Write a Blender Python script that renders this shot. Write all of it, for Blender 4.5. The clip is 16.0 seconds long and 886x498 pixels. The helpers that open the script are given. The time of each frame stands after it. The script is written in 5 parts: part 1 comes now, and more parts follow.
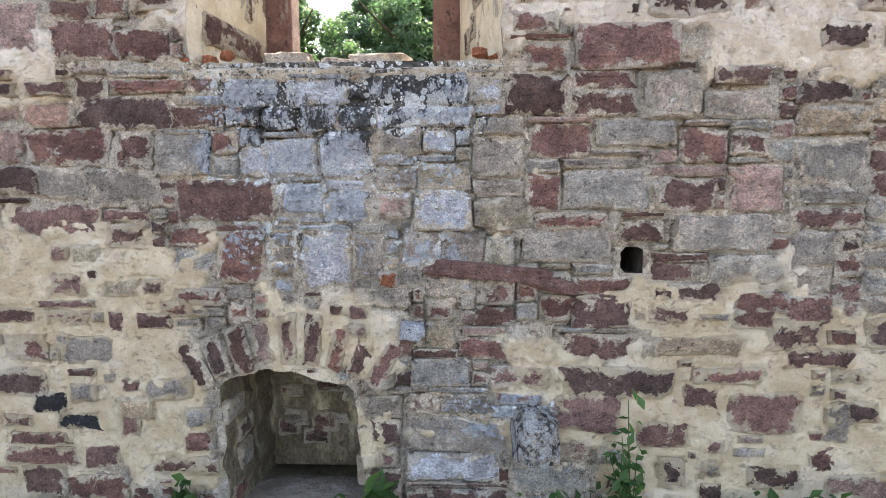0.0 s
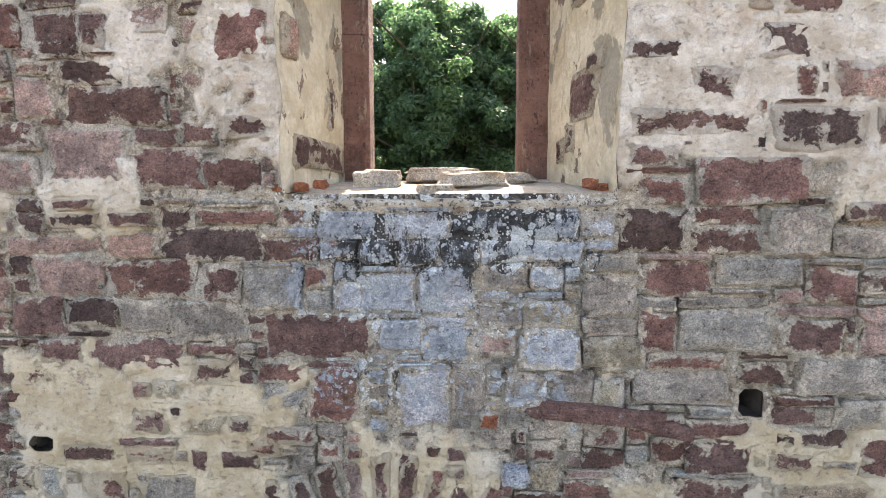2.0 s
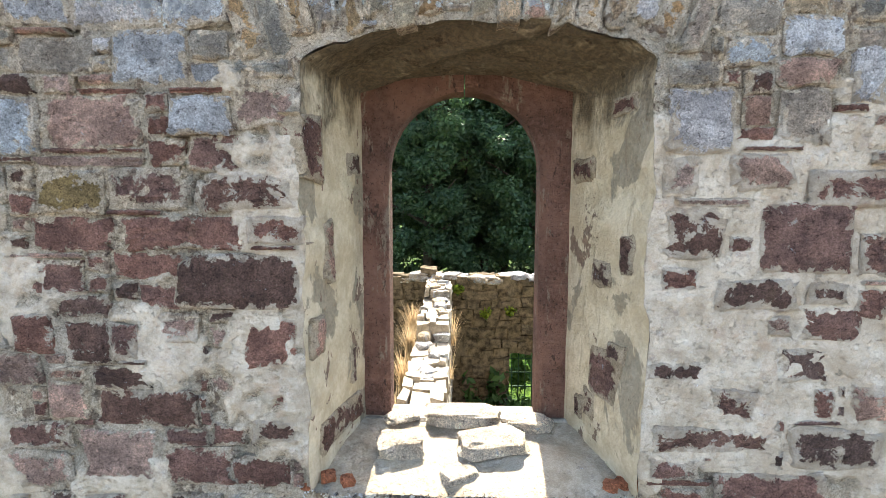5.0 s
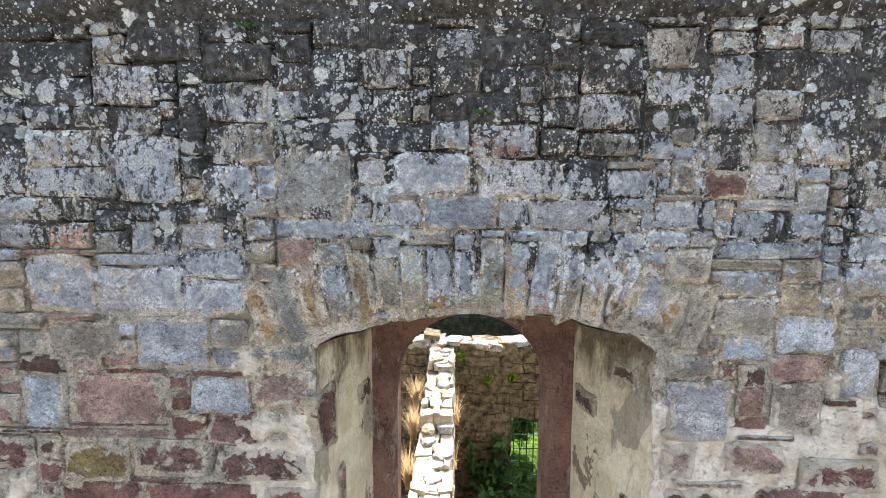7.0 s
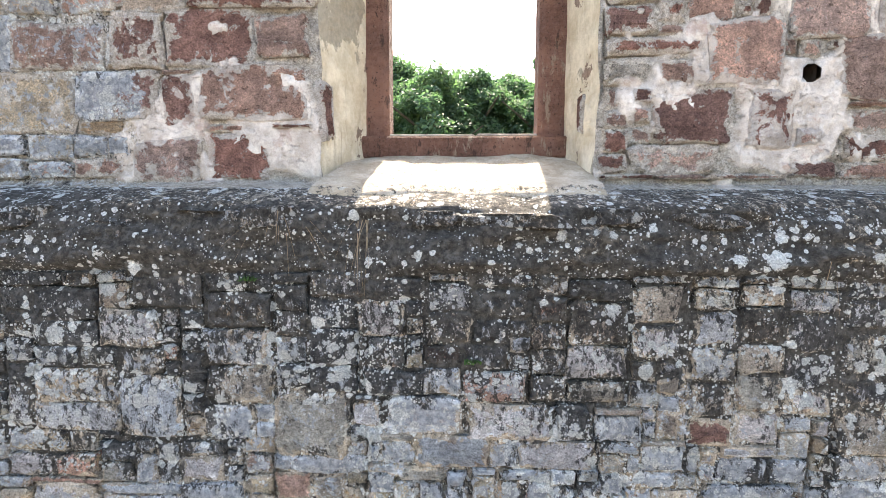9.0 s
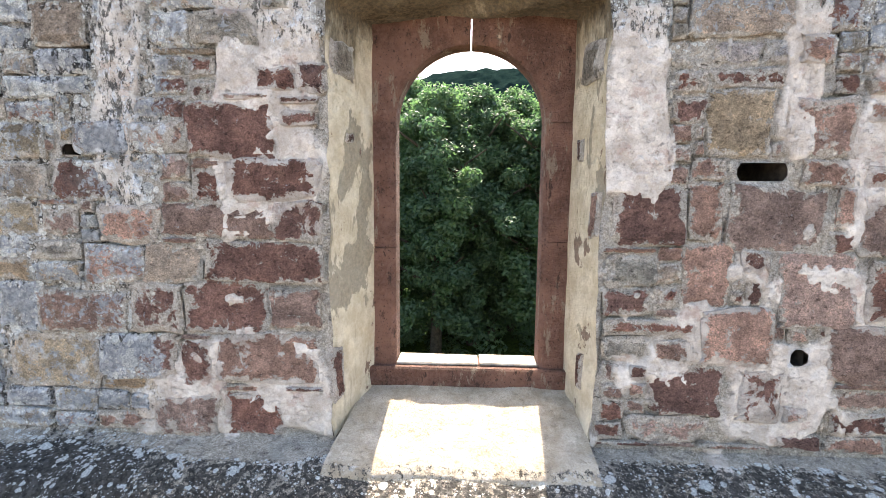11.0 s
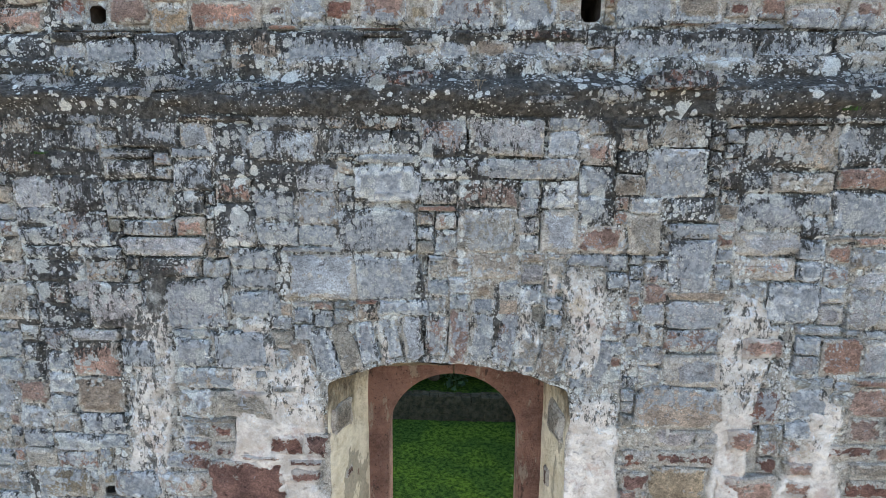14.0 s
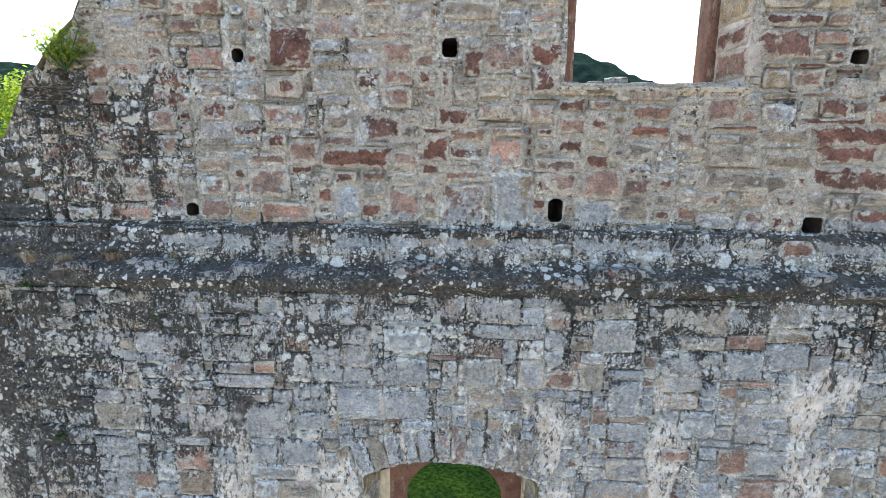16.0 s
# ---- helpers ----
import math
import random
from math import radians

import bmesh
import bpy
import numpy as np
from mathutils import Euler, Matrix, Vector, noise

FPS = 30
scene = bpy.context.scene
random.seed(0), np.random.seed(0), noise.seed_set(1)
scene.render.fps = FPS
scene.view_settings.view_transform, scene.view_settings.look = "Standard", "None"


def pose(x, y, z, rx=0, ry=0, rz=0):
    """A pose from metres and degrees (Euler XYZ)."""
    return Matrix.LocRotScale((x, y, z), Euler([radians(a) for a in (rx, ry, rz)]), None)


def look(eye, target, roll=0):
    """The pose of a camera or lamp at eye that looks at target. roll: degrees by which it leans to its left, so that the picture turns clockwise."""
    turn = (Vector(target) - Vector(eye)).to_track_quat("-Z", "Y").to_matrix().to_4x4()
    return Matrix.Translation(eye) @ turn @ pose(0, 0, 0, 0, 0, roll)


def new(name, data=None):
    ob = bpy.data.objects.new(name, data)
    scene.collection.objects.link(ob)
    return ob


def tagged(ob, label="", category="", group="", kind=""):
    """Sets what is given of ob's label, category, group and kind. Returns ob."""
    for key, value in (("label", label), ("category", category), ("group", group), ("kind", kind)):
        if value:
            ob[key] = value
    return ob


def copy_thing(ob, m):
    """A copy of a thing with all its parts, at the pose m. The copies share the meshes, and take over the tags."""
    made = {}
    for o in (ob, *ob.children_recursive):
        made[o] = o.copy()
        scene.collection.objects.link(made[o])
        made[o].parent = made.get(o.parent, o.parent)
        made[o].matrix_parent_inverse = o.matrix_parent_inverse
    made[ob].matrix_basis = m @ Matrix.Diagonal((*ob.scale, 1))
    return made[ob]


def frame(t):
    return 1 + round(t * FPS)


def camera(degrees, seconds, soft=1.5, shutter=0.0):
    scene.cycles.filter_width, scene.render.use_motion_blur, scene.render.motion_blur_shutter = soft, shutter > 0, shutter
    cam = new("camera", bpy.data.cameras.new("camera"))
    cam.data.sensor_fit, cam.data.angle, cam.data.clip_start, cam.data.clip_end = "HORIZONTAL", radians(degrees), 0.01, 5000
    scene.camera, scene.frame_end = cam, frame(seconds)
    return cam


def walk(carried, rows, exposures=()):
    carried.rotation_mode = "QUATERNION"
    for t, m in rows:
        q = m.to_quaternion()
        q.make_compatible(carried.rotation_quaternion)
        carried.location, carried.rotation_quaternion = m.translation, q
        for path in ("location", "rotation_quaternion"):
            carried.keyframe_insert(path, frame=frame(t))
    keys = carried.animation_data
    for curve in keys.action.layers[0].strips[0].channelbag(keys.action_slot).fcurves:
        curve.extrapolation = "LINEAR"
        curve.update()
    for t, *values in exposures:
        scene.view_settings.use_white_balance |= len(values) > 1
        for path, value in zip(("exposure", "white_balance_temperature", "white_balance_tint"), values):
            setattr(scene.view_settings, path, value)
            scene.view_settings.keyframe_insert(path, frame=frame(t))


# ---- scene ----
# A slow climb along the inner face of a ruined castle wall.
cam = camera(84.0, 16.0, 0.5)
PATH = [
    (0, (-0.053, -0.062, 1.665), (-0.11, 1.929, 1.483), -0.2),
    (0.5, (-0.186, -0.009, 1.798), (-0.245, 1.982, 1.615), -0.2),
    (1, (-0.331, 0.047, 1.943), (-0.395, 2.037, 1.762), -0.1),
    (1.5, (-0.451, 0.091, 2.101), (-0.517, 2.082, 1.921), -0.1),
    (2, (-0.54, 0.122, 2.305), (-0.611, 2.113, 2.129), -0.1),
    (2.5, (-0.588, 0.143, 2.55), (-0.661, 2.135, 2.377), -0.1),
    (3, (-0.616, 0.158, 2.805), (-0.688, 2.149, 2.627), -0.1),
    (5.5, (-0.672, 0.205, 4.087), (-0.735, 2.193, 3.878), 0.1),
    (6, (-0.679, 0.207, 4.452), (-0.745, 2.195, 4.242), 0.1),
    (6.5, (-0.716, 0.212, 4.776), (-0.783, 2.2, 4.566), 0.2),
    (7, (-0.706, 0.22, 5.063), (-0.776, 2.207, 4.85), 0.2),
    (7.5, (-0.678, 0.23, 5.288), (-0.752, 2.217, 5.072), 0.1),
    (8, (-0.648, 0.24, 5.573), (-0.724, 2.226, 5.354), 0.2),
    (8.5, (-0.653, 0.249, 5.847), (-0.73, 2.236, 5.638), 0.2),
    (9, (-0.661, 0.259, 6.154), (-0.746, 2.246, 5.943), 0.2),
    (11.5, (-0.703, 0.296, 8.016), (-0.799, 2.276, 7.747), 0.5),
    (12, (-0.725, 0.291, 8.382), (-0.819, 2.268, 8.094), 0.6),
    (12.5, (-0.715, 0.266, 8.769), (-0.812, 2.24, 8.461), 0.6),
    (13, (-0.658, 0.247, 9.119), (-0.757, 2.222, 8.817), 0.6),
    (13.5, (-0.598, 0.222, 9.49), (-0.704, 2.194, 9.173), 0.5),
    (14, (-0.601, 0.146, 9.832), (-0.696, 2.118, 9.514), 0.5),
    (14.5, (-0.581, 0.017, 10.167), (-0.677, 1.989, 9.85), 0.4),
    (15, (-0.587, -0.174, 10.508), (-0.679, 1.797, 10.182), 0.5),
    (15.5, (-0.596, -0.418, 10.833), (-0.687, 1.551, 10.494), 0.5),
    (16, (-0.632, -0.698, 11.155), (-0.713, 1.265, 10.779), 0.6),
]
walk(cam, [(t, look(eye, target, roll)) for t, eye, target, roll in PATH], [(0.0, 3.25, 7450, 18), (3.0, 3.1, 7450, 14), (5.5, 2.95, 6950, 8), (9.0, 3.12, 7350, 13), (11.5, 2.8, 7050, 13), (12.5, 2.75, 6700, 7), (16.0, 2.72, 6800, 6)])

# ---- light ----
SUN_UP, SUN_TURN = 50.0, 3.0
world = bpy.data.worlds.new("sky")
scene.world = world
world.use_nodes = True
wn = world.node_tree.nodes
wl = world.node_tree.links
sky = wn.new("ShaderNodeTexSky")
sky.sky_type = "NISHITA"
sky.sun_disc = False
sky.sun_elevation = radians(SUN_UP)
sky.sun_rotation = radians(SUN_TURN)
sky.dust_density = 2.0
wn["Background"].inputs["Strength"].default_value = 0.12
wl.new(sky.outputs[0], wn["Background"].inputs["Color"])
sun = new("sun", bpy.data.lights.new("sun", "SUN"))
sun.data.energy = 3.6
sun.data.angle = radians(0.55)
sun.data.color = (1.0, 0.95, 0.86)
sd = Vector((math.sin(radians(SUN_TURN)) * math.cos(radians(SUN_UP)), math.cos(radians(SUN_TURN)) * math.cos(radians(SUN_UP)), math.sin(radians(SUN_UP))))
sun.matrix_world = look(sd * 60, (0, 0, 0))

# ---- helpers for nodes, noise and meshes ----
A_FACE, B_FACE, C_FACE, OUTER = 2.40, 2.86, 3.10, 3.70
LEDGE_1, LEDGE_1_TOP, LEDGE_2, LEDGE_2_TOP, WALL_TOP = 5.94, 6.22, 10.22, 10.60, 14.2


class Nodes:
    """A small writer of node materials."""

    def __init__(self, name):
        self.mat = bpy.data.materials.new(name)
        self.mat.use_nodes = True
        self.n, self.l = self.mat.node_tree.nodes, self.mat.node_tree.links
        self.bsdf = self.n["Principled BSDF"]
        self.place = self.n.new("ShaderNodeNewGeometry").outputs["Position"]

    def put(self, socket, value):
        if isinstance(value, bpy.types.NodeSocket):
            self.l.new(value, socket)
        else:
            socket.default_value = value

    def noise(self, scale, detail=4.0, rough=0.6, vector=None, warp=0.0):
        node = self.n.new("ShaderNodeTexNoise")
        self.l.new(vector or self.place, node.inputs["Vector"])
        node.inputs["Scale"].default_value = scale
        node.inputs["Detail"].default_value = detail
        node.inputs["Roughness"].default_value = rough
        node.inputs["Distortion"].default_value = warp
        return node.outputs[0]

    def cells(self, scale, vector=None, feature="F1", out="Distance"):
        node = self.n.new("ShaderNodeTexVoronoi")
        node.feature = feature
        self.l.new(vector or self.place, node.inputs["Vector"])
        node.inputs["Scale"].default_value = scale
        return node.outputs[out]

    def stretch(self, x, y, z, vector=None):
        node = self.n.new("ShaderNodeMapping")
        self.l.new(vector or self.place, node.inputs[0])
        node.inputs["Scale"].default_value = (x, y, z)
        return node.outputs[0]

    def step(self, value, low, high, to_low=0.0, to_high=1.0):
        node = self.n.new("ShaderNodeMapRange")
        node.interpolation_type = "SMOOTHSTEP"
        self.l.new(value, node.inputs[0])
        for i, v in enumerate((low, high, to_low, to_high)):
            node.inputs[i + 1].default_value = v
        return node.outputs[0]

    def math(self, kind, a, b=0.0, clamp=False):
        node = self.n.new("ShaderNodeMath")
        node.operation, node.use_clamp = kind, clamp
        self.put(node.inputs[0], a)
        self.put(node.inputs[1], b)
        return node.outputs[0]

    def mix(self, factor, a, b, kind="MIX"):
        node = self.n.new("ShaderNodeMix")
        node.data_type, node.blend_type = "RGBA", kind
        self.put(node.inputs[0], factor)
        self.put(node.inputs[6], a if isinstance(a, bpy.types.NodeSocket) else (*a, 1))
        self.put(node.inputs[7], b if isinstance(b, bpy.types.NodeSocket) else (*b, 1))
        return node.outputs[2]

    def attribute(self, name, out="Fac"):
        node = self.n.new("ShaderNodeAttribute")
        node.attribute_name = name
        return node.outputs[out]

    def finish(self, colour, rough=0.9, height=None, depth=0.01, strength=0.8, metal=0.0):
        self.put(self.bsdf.inputs["Base Color"], colour if isinstance(colour, bpy.types.NodeSocket) else (*colour, 1))
        self.put(self.bsdf.inputs["Roughness"], rough)
        self.bsdf.inputs["Metallic"].default_value = metal
        self.bsdf.inputs["Specular IOR Level"].default_value = 0.25
        if height is not None:
            bump = self.n.new("ShaderNodeBump")
            bump.inputs["Distance"].default_value = depth
            bump.inputs["Strength"].default_value = strength
            self.l.new(height, bump.inputs["Height"])
            self.l.new(bump.outputs[0], self.bsdf.inputs["Normal"])
        return self.mat


LATTICE = np.random.RandomState(5).rand(256, 256)


def value_noise(u, v):
    u, v = np.asarray(u, float) + 512.37, np.asarray(v, float) + 512.71
    iu, iv = np.floor(u).astype(int), np.floor(v).astype(int)
    fu, fv = u - iu, v - iv
    fu, fv = fu * fu * (3 - 2 * fu), fv * fv * (3 - 2 * fv)
    a, b = LATTICE[iu % 256, iv % 256], LATTICE[(iu + 1) % 256, iv % 256]
    c, d = LATTICE[iu % 256, (iv + 1) % 256], LATTICE[(iu + 1) % 256, (iv + 1) % 256]
    return (a * (1 - fu) + b * fu) * (1 - fv) + (c * (1 - fu) + d * fu) * fv


def fbm(u, v, octaves=4):
    """Noise between 0 and 1 over a plane."""
    total, size, weight = 0.0, 0.0, 1.0
    for i in range(octaves):
        total = total + weight * value_noise(np.asarray(u) * 2 ** i + 17 * i, np.asarray(v) * 2 ** i + 31 * i)
        size, weight = size + weight, weight * 0.55
    return total / size


def blob(x, z, cx, cz, rx, rz):
    """1 in the middle of a soft rounded box, 0 outside."""
    d = np.maximum(np.abs(x - cx) / rx, np.abs(z - cz) / rz)
    return np.clip((1.25 - d) / 0.5, 0, 1)


def smooth(v, low, high):
    t = np.clip((v - low) / (high - low), 0, 1)
    return t * t * (3 - 2 * t)


def mesh_from(name, verts, faces, material, smooth_shade=False, attributes=()):
    me = bpy.data.meshes.new(name)
    me.from_pydata([tuple(v) for v in verts], [], [tuple(f) for f in faces])
    me.materials.append(material)
    if smooth_shade:
        me.polygons.foreach_set("use_smooth", [True] * len(me.polygons))
    for key, kind, values in attributes:
        at = me.attributes.new(key, kind, "POINT")
        at.data.foreach_set("color" if kind == "FLOAT_COLOR" else "value", np.asarray(values, np.float32).ravel())
    me.update()
    return me


def part(name, bm, material, parent, label=""):
    """A bmesh (or a mesh) as ONE mesh object under a thing or a part."""
    if isinstance(bm, bmesh.types.BMesh):
        me = bpy.data.meshes.new(name)
        bm.to_mesh(me)
        bm.free()
        me.materials.append(material)
    else:
        me = bm
    ob = new(name, me)
    ob.parent = parent
    if label:
        ob["label"] = label
    return ob


# ---- what covers the masonry: plaster, black crust with some painted shade, grey lichen ----
PLASTER = [  # centre x, z, half width, half height, amount
    (-2.05, 0.85, 0.66, 0.68, 1.0), (1.65, 0.6, 0.95, 0.65, 1.0), (1.65, 2.6, 0.55, 0.32, 1.0), (-1.55, 3.3, 0.26, 0.9, 0.66), (-2.4, 3.0, 0.6, 0.7, 0.36),
    (0.9, 3.35, 0.8, 0.78, 1.1), (1.9, 3.3, 0.5, 0.75, 0.9), (-0.7, 0.75, 0.3, 0.5, 0.8), (-1.68, 8.1, 0.26, 0.7, 1.05), (-2.5, 8.35, 0.14, 0.8, 1.0),
    (0.16, 8.0, 0.17, 0.5, 1.1), (0.95, 8.4, 0.17, 0.7, 0.95), (1.45, 8.0, 0.2, 0.6, 0.8), (-1.9, 6.5, 0.5, 0.3, 0.75), (0.8, 6.8, 0.8, 0.55, 0.4), (0.6, 0.62, 0.5, 0.4, 0.55), (-0.1, 9.0, 0.26, 0.3, 0.7), (2.1, 8.9, 0.25, 0.7, 0.9), (-2.6, 2.35, 0.7, 0.14, 0.45)]



def plaster_at(x, z):
    total = 0 * x
    x, z = x + 0.34 * (fbm(x * 2.1 + 7, z * 1.3, 4) - 0.5), z + 0.34 * (fbm(x * 1.7, z * 2.1 + 9, 4) - 0.5)
    for cx, cz, rx, rz, amount in PLASTER:
        total = np.maximum(total, amount * blob(x, z, cx, cz, rx, rz))
    high = smooth(z, 7.4, 8.4)
    torn = fbm(x * 4.4, z * 4.4, 5) * (1 - high) + fbm(x * 7.0, z * 2.2, 5) * high
    return smooth(total * (1 - 0.12 * high) + 1.6 * (torn - 0.5), 0.38, 0.55)


def limewash_at(z):
    """Cream plaster at the foot, paler by the first window, white above the first ledge."""
    return np.maximum(smooth(z, 5.5, 6.5), 0.5 * smooth(z, 2.0, 2.6))


def crust_shade_at(x, z):
    # the line at 10.57 is a thin shadow under the top storey, painted dark
    band = 1.35 * np.exp(-((z - 6.0) / 0.3) ** 2) * (z < 6.2) + 0.42 * np.exp(-((z - 5.55) / 0.34) ** 2) * (z < 5.95) + 0.42 * smooth(z, 4.5, 4.9) * (z < 5.95) + 1.2 * np.exp(-((z - 10.24) / 0.11) ** 2) + 0.9 * np.exp(-((z - 10.57) / 0.04) ** 2) + 0.35 * smooth(z, 10.3, 10.4) * (z < 10.6) + 0.36 * np.exp(-((z - 9.95) / 0.38) ** 2) * (z < 10.3)
    # the band at 10.24 and the wall's far left end are set darker
    band = band + 0.62 * blob(x, z, -0.5, 2.2, 0.62, 0.22) + 1.15 * blob(x, z, -4.2, 9.0, 0.6, 2.2) + 0.55 * blob(x, z, -3.6, 11.0, 0.7, 0.7) + 0.4 * blob(x, z, -2.9, 8.4, 0.6, 1.2) + 0.34 * smooth(z, 8.4, 9.0) * (z < 10.3) + 0.3 * (z > 10.6)
    band = band + 0.42 * smooth(np.abs(x + 0.5), 0.9, 1.7) * smooth(z, 4.7, 5.1) * (z < 5.95)
    streak = fbm(x * 3.4, z * 0.9, 4)
    return smooth(np.minimum(band, 1.35) * 0.88 + 0.40 * (streak - 0.5) + 0.9 * (fbm(x * 10, z * 3.5, 4) - 0.5), 0.28, 0.82)


def lichen_at(x, z):
    area = blob(x, z, -0.6, 1.85, 0.75, 0.62) + 0.6 * blob(x, z, 0.15, 0.6, 0.35, 0.5) + 0.9 * smooth(z, 4.35, 4.75) * (z < 6.1) + 1.1 * smooth(z, 7.9, 8.7) * (z < 10.7) + 0.5 * (z >= 10.7)
    area = area + 0.9 * blob(x, z, -2.95, 7.5, 0.7, 1.5)
    return smooth(np.minimum(area, 1.1) * 0.7 + 0.9 * (fbm(x * 2.2 + 40, z * 2.2) - 0.5), 0.25, 0.7)


# ---- materials ----
def mortar_colour(m, grain, blotch, lime):
    """Grey-tan mortar in the joints, cream plaster low down and white limewash high up."""
    grey = m.mix(blotch, (0.27, 0.235, 0.185), (0.53, 0.465, 0.38))
    sandy = m.mix(grain, (0.33, 0.26, 0.185), (0.60, 0.51, 0.39))
    base = m.mix(m.step(m.noise(3, 4), 0.4, 0.6), grey, sandy)
    base = m.mix(m.math("MULTIPLY", m.step(m.noise(13, 5, 0.7), 0.55, 0.62), 0.75), base, (0.12, 0.08, 0.06))
    base = m.mix(m.step(m.attribute("limewash"), 0.55, 1.0, 0.0, 0.58), base, m.mix(grain, (0.32, 0.305, 0.28), (0.56, 0.545, 0.51)))
    cream = m.mix(blotch, (0.37, 0.285, 0.175), (0.50, 0.415, 0.29))
    cream = m.mix(m.step(m.noise(2.2, 3), 0.5, 0.66, 0.0, 0.7), cream, (0.52, 0.45, 0.35))
    cream = m.mix(m.math("MULTIPLY", grain, 0.25), cream, (0.42, 0.33, 0.22))
    cream = m.mix(m.math("MULTIPLY", m.step(m.noise(17, 5, 0.7), 0.60, 0.64), 0.6), cream, (0.20, 0.14, 0.11))
    white = m.mix(blotch, (0.40, 0.35, 0.305), (0.66, 0.61, 0.555))
    white = m.mix(m.math("MULTIPLY", m.step(m.noise(5, 7, 0.72), 0.55, 0.63), 0.55), white, (0.36, 0.25, 0.215))
    return m.mix(lime, base, m.mix(m.attribute("limewash"), cream, white))


def masonry(name, sheet):
    """Weathered stone, or the mortar and plaster round it; crust with painted shade, lichen and plaster come from the
    surface's own record.
    """
    m = Nodes(name)
    grain, fine, blotch = m.step(m.noise(34, 8, 0.76), 0.38, 0.63), m.step(m.noise(120, 4, 0.78), 0.42, 0.58), m.step(m.noise(7, 6, 0.7), 0.36, 0.66)
    tooled = m.step(m.noise(60, 7, 0.8, m.stretch(0.8, 1.0, 1.0), 0.3), 0.40, 0.60)
    crust_shade, lichen, lime = m.attribute("crust_shade"), m.attribute("lichen"), m.attribute("plaster")
    pits = m.step(m.noise(40, 7, 0.8, m.stretch(0.75, 1.0, 1.0), 0.7), 0.385, 0.42, 1.0, 0.0)
    mortar = mortar_colour(m, grain, blotch, lime)
    if sheet:
        base, rim = mortar, 0.6
    else:
        own = m.attribute("stone_colour", "Color")
        rim = m.attribute("rim")
        base = m.mix(blotch, m.mix(1.0, own, (0.68, 0.66, 0.66), "MULTIPLY"), m.mix(1.0, own, (1.32, 1.30, 1.28), "MULTIPLY"))
        base = m.mix(m.math("MULTIPLY", tooled, 0.6), base, m.mix(1.0, base, (1.85, 1.82, 1.8), "MULTIPLY"))
        bed = m.step(m.noise(23, 7, 0.78, m.stretch(0.5, 1.0, 1.0)), 0.38, 0.44, 0.6, 0.0)
        base = m.mix(bed, base, m.mix(1.0, base, (0.38, 0.36, 0.36), "MULTIPLY"))
        # mortar and plaster creep in over the stone's edges and cling to its face in torn patches
        cling = m.math("ADD", m.noise(10, 8, 0.72, warp=0.4), m.math("ADD", m.math("MULTIPLY", rim, 0.20), m.math("MULTIPLY", m.attribute("smear"), 0.13)))
        cling = m.step(m.math("ADD", cling, m.math("MULTIPLY", lime, 0.03)), 0.662, 0.677)
        base = m.mix(m.math("MULTIPLY", cling, 0.93), base, mortar)
    # pits and specks darken the colour too, painting shade that the bump lacks
    base = m.mix(m.math("MULTIPLY", pits, m.math("SUBTRACT", 0.8, m.math("MULTIPLY", lime, 0.6 if sheet else m.math("MULTIPLY", cling, 0.6)))), base, m.mix(1.0, base, (0.2, 0.18, 0.17), "MULTIPLY"))
    speck = m.step(m.noise(95, 6, 0.8), 0.39, 0.425, 1.0, 0.0)
    calm = lime if sheet else m.math("MULTIPLY", lime, cling)
    rough = m.math("SUBTRACT", 1.0, m.math("MULTIPLY", calm, 0.75))
    base = m.mix(m.math("MULTIPLY", m.math("MULTIPLY", speck, 0.7), rough), base, m.mix(1.0, base, (0.25, 0.22, 0.2), "MULTIPLY"))
    base = m.mix(m.math("ADD", 0.42, m.math("MULTIPLY", m.math("SUBTRACT", fine, 0.42), rough)), m.mix(1.0, base, (0.82, 0.81, 0.80), "MULTIPLY"), m.mix(1.0, base, (1.26, 1.26, 1.26), "MULTIPLY"))
    # a thin grey veil of lichen that runs over stones and joints alike, thick in patches
    veil = m.step(m.math("ADD", m.math("MULTIPLY", lichen, 0.30), m.noise(4.5, 6, 0.68)), 0.62, 0.90)
    base = m.mix(m.math("MULTIPLY", veil, 0.42), base, m.mix(grain, (0.165, 0.16, 0.145), (0.37, 0.36, 0.33)))
    pale = m.mix(grain, (0.27, 0.295, 0.325), (0.60, 0.625, 0.65))
    patch = m.step(m.math("ADD", m.math("MULTIPLY", lichen, 0.13 if sheet else 0.31), m.math("SUBTRACT", m.noise(17, 8, 0.76, warp=0.5), m.math("MULTIPLY", rim, 0.05))), 0.64, 0.68)
    base = m.mix(m.math("MULTIPLY", patch, 0.9), base, pale)
    ochre = m.step(m.noise(6.5, 6, 0.7, m.stretch(1.0, 1.0, 0.7)), 0.60, 0.68)
    base = m.mix(m.math("MULTIPLY", ochre, m.step(lichen, 0.1, 0.6, 0.12, 0.5)), base, m.mix(grain, (0.13, 0.085, 0.035), (0.36, 0.27, 0.14)))
    run = m.step(m.noise(30, 8, 0.82, m.stretch(1.0, 1.0, 0.5)), 0.38, 0.62)
    soot_shade = m.math("ADD", m.math("MULTIPLY", crust_shade, 0.50), m.math("ADD", m.math("MULTIPLY", run, 0.46), m.math("MULTIPLY", lichen, 0.15 if sheet else 0.10)))
    soot_shade = m.step(m.math("ADD", soot_shade, m.math("MULTIPLY", m.math("MULTIPLY", lichen, rim), 0.19)), 0.56, 0.65)
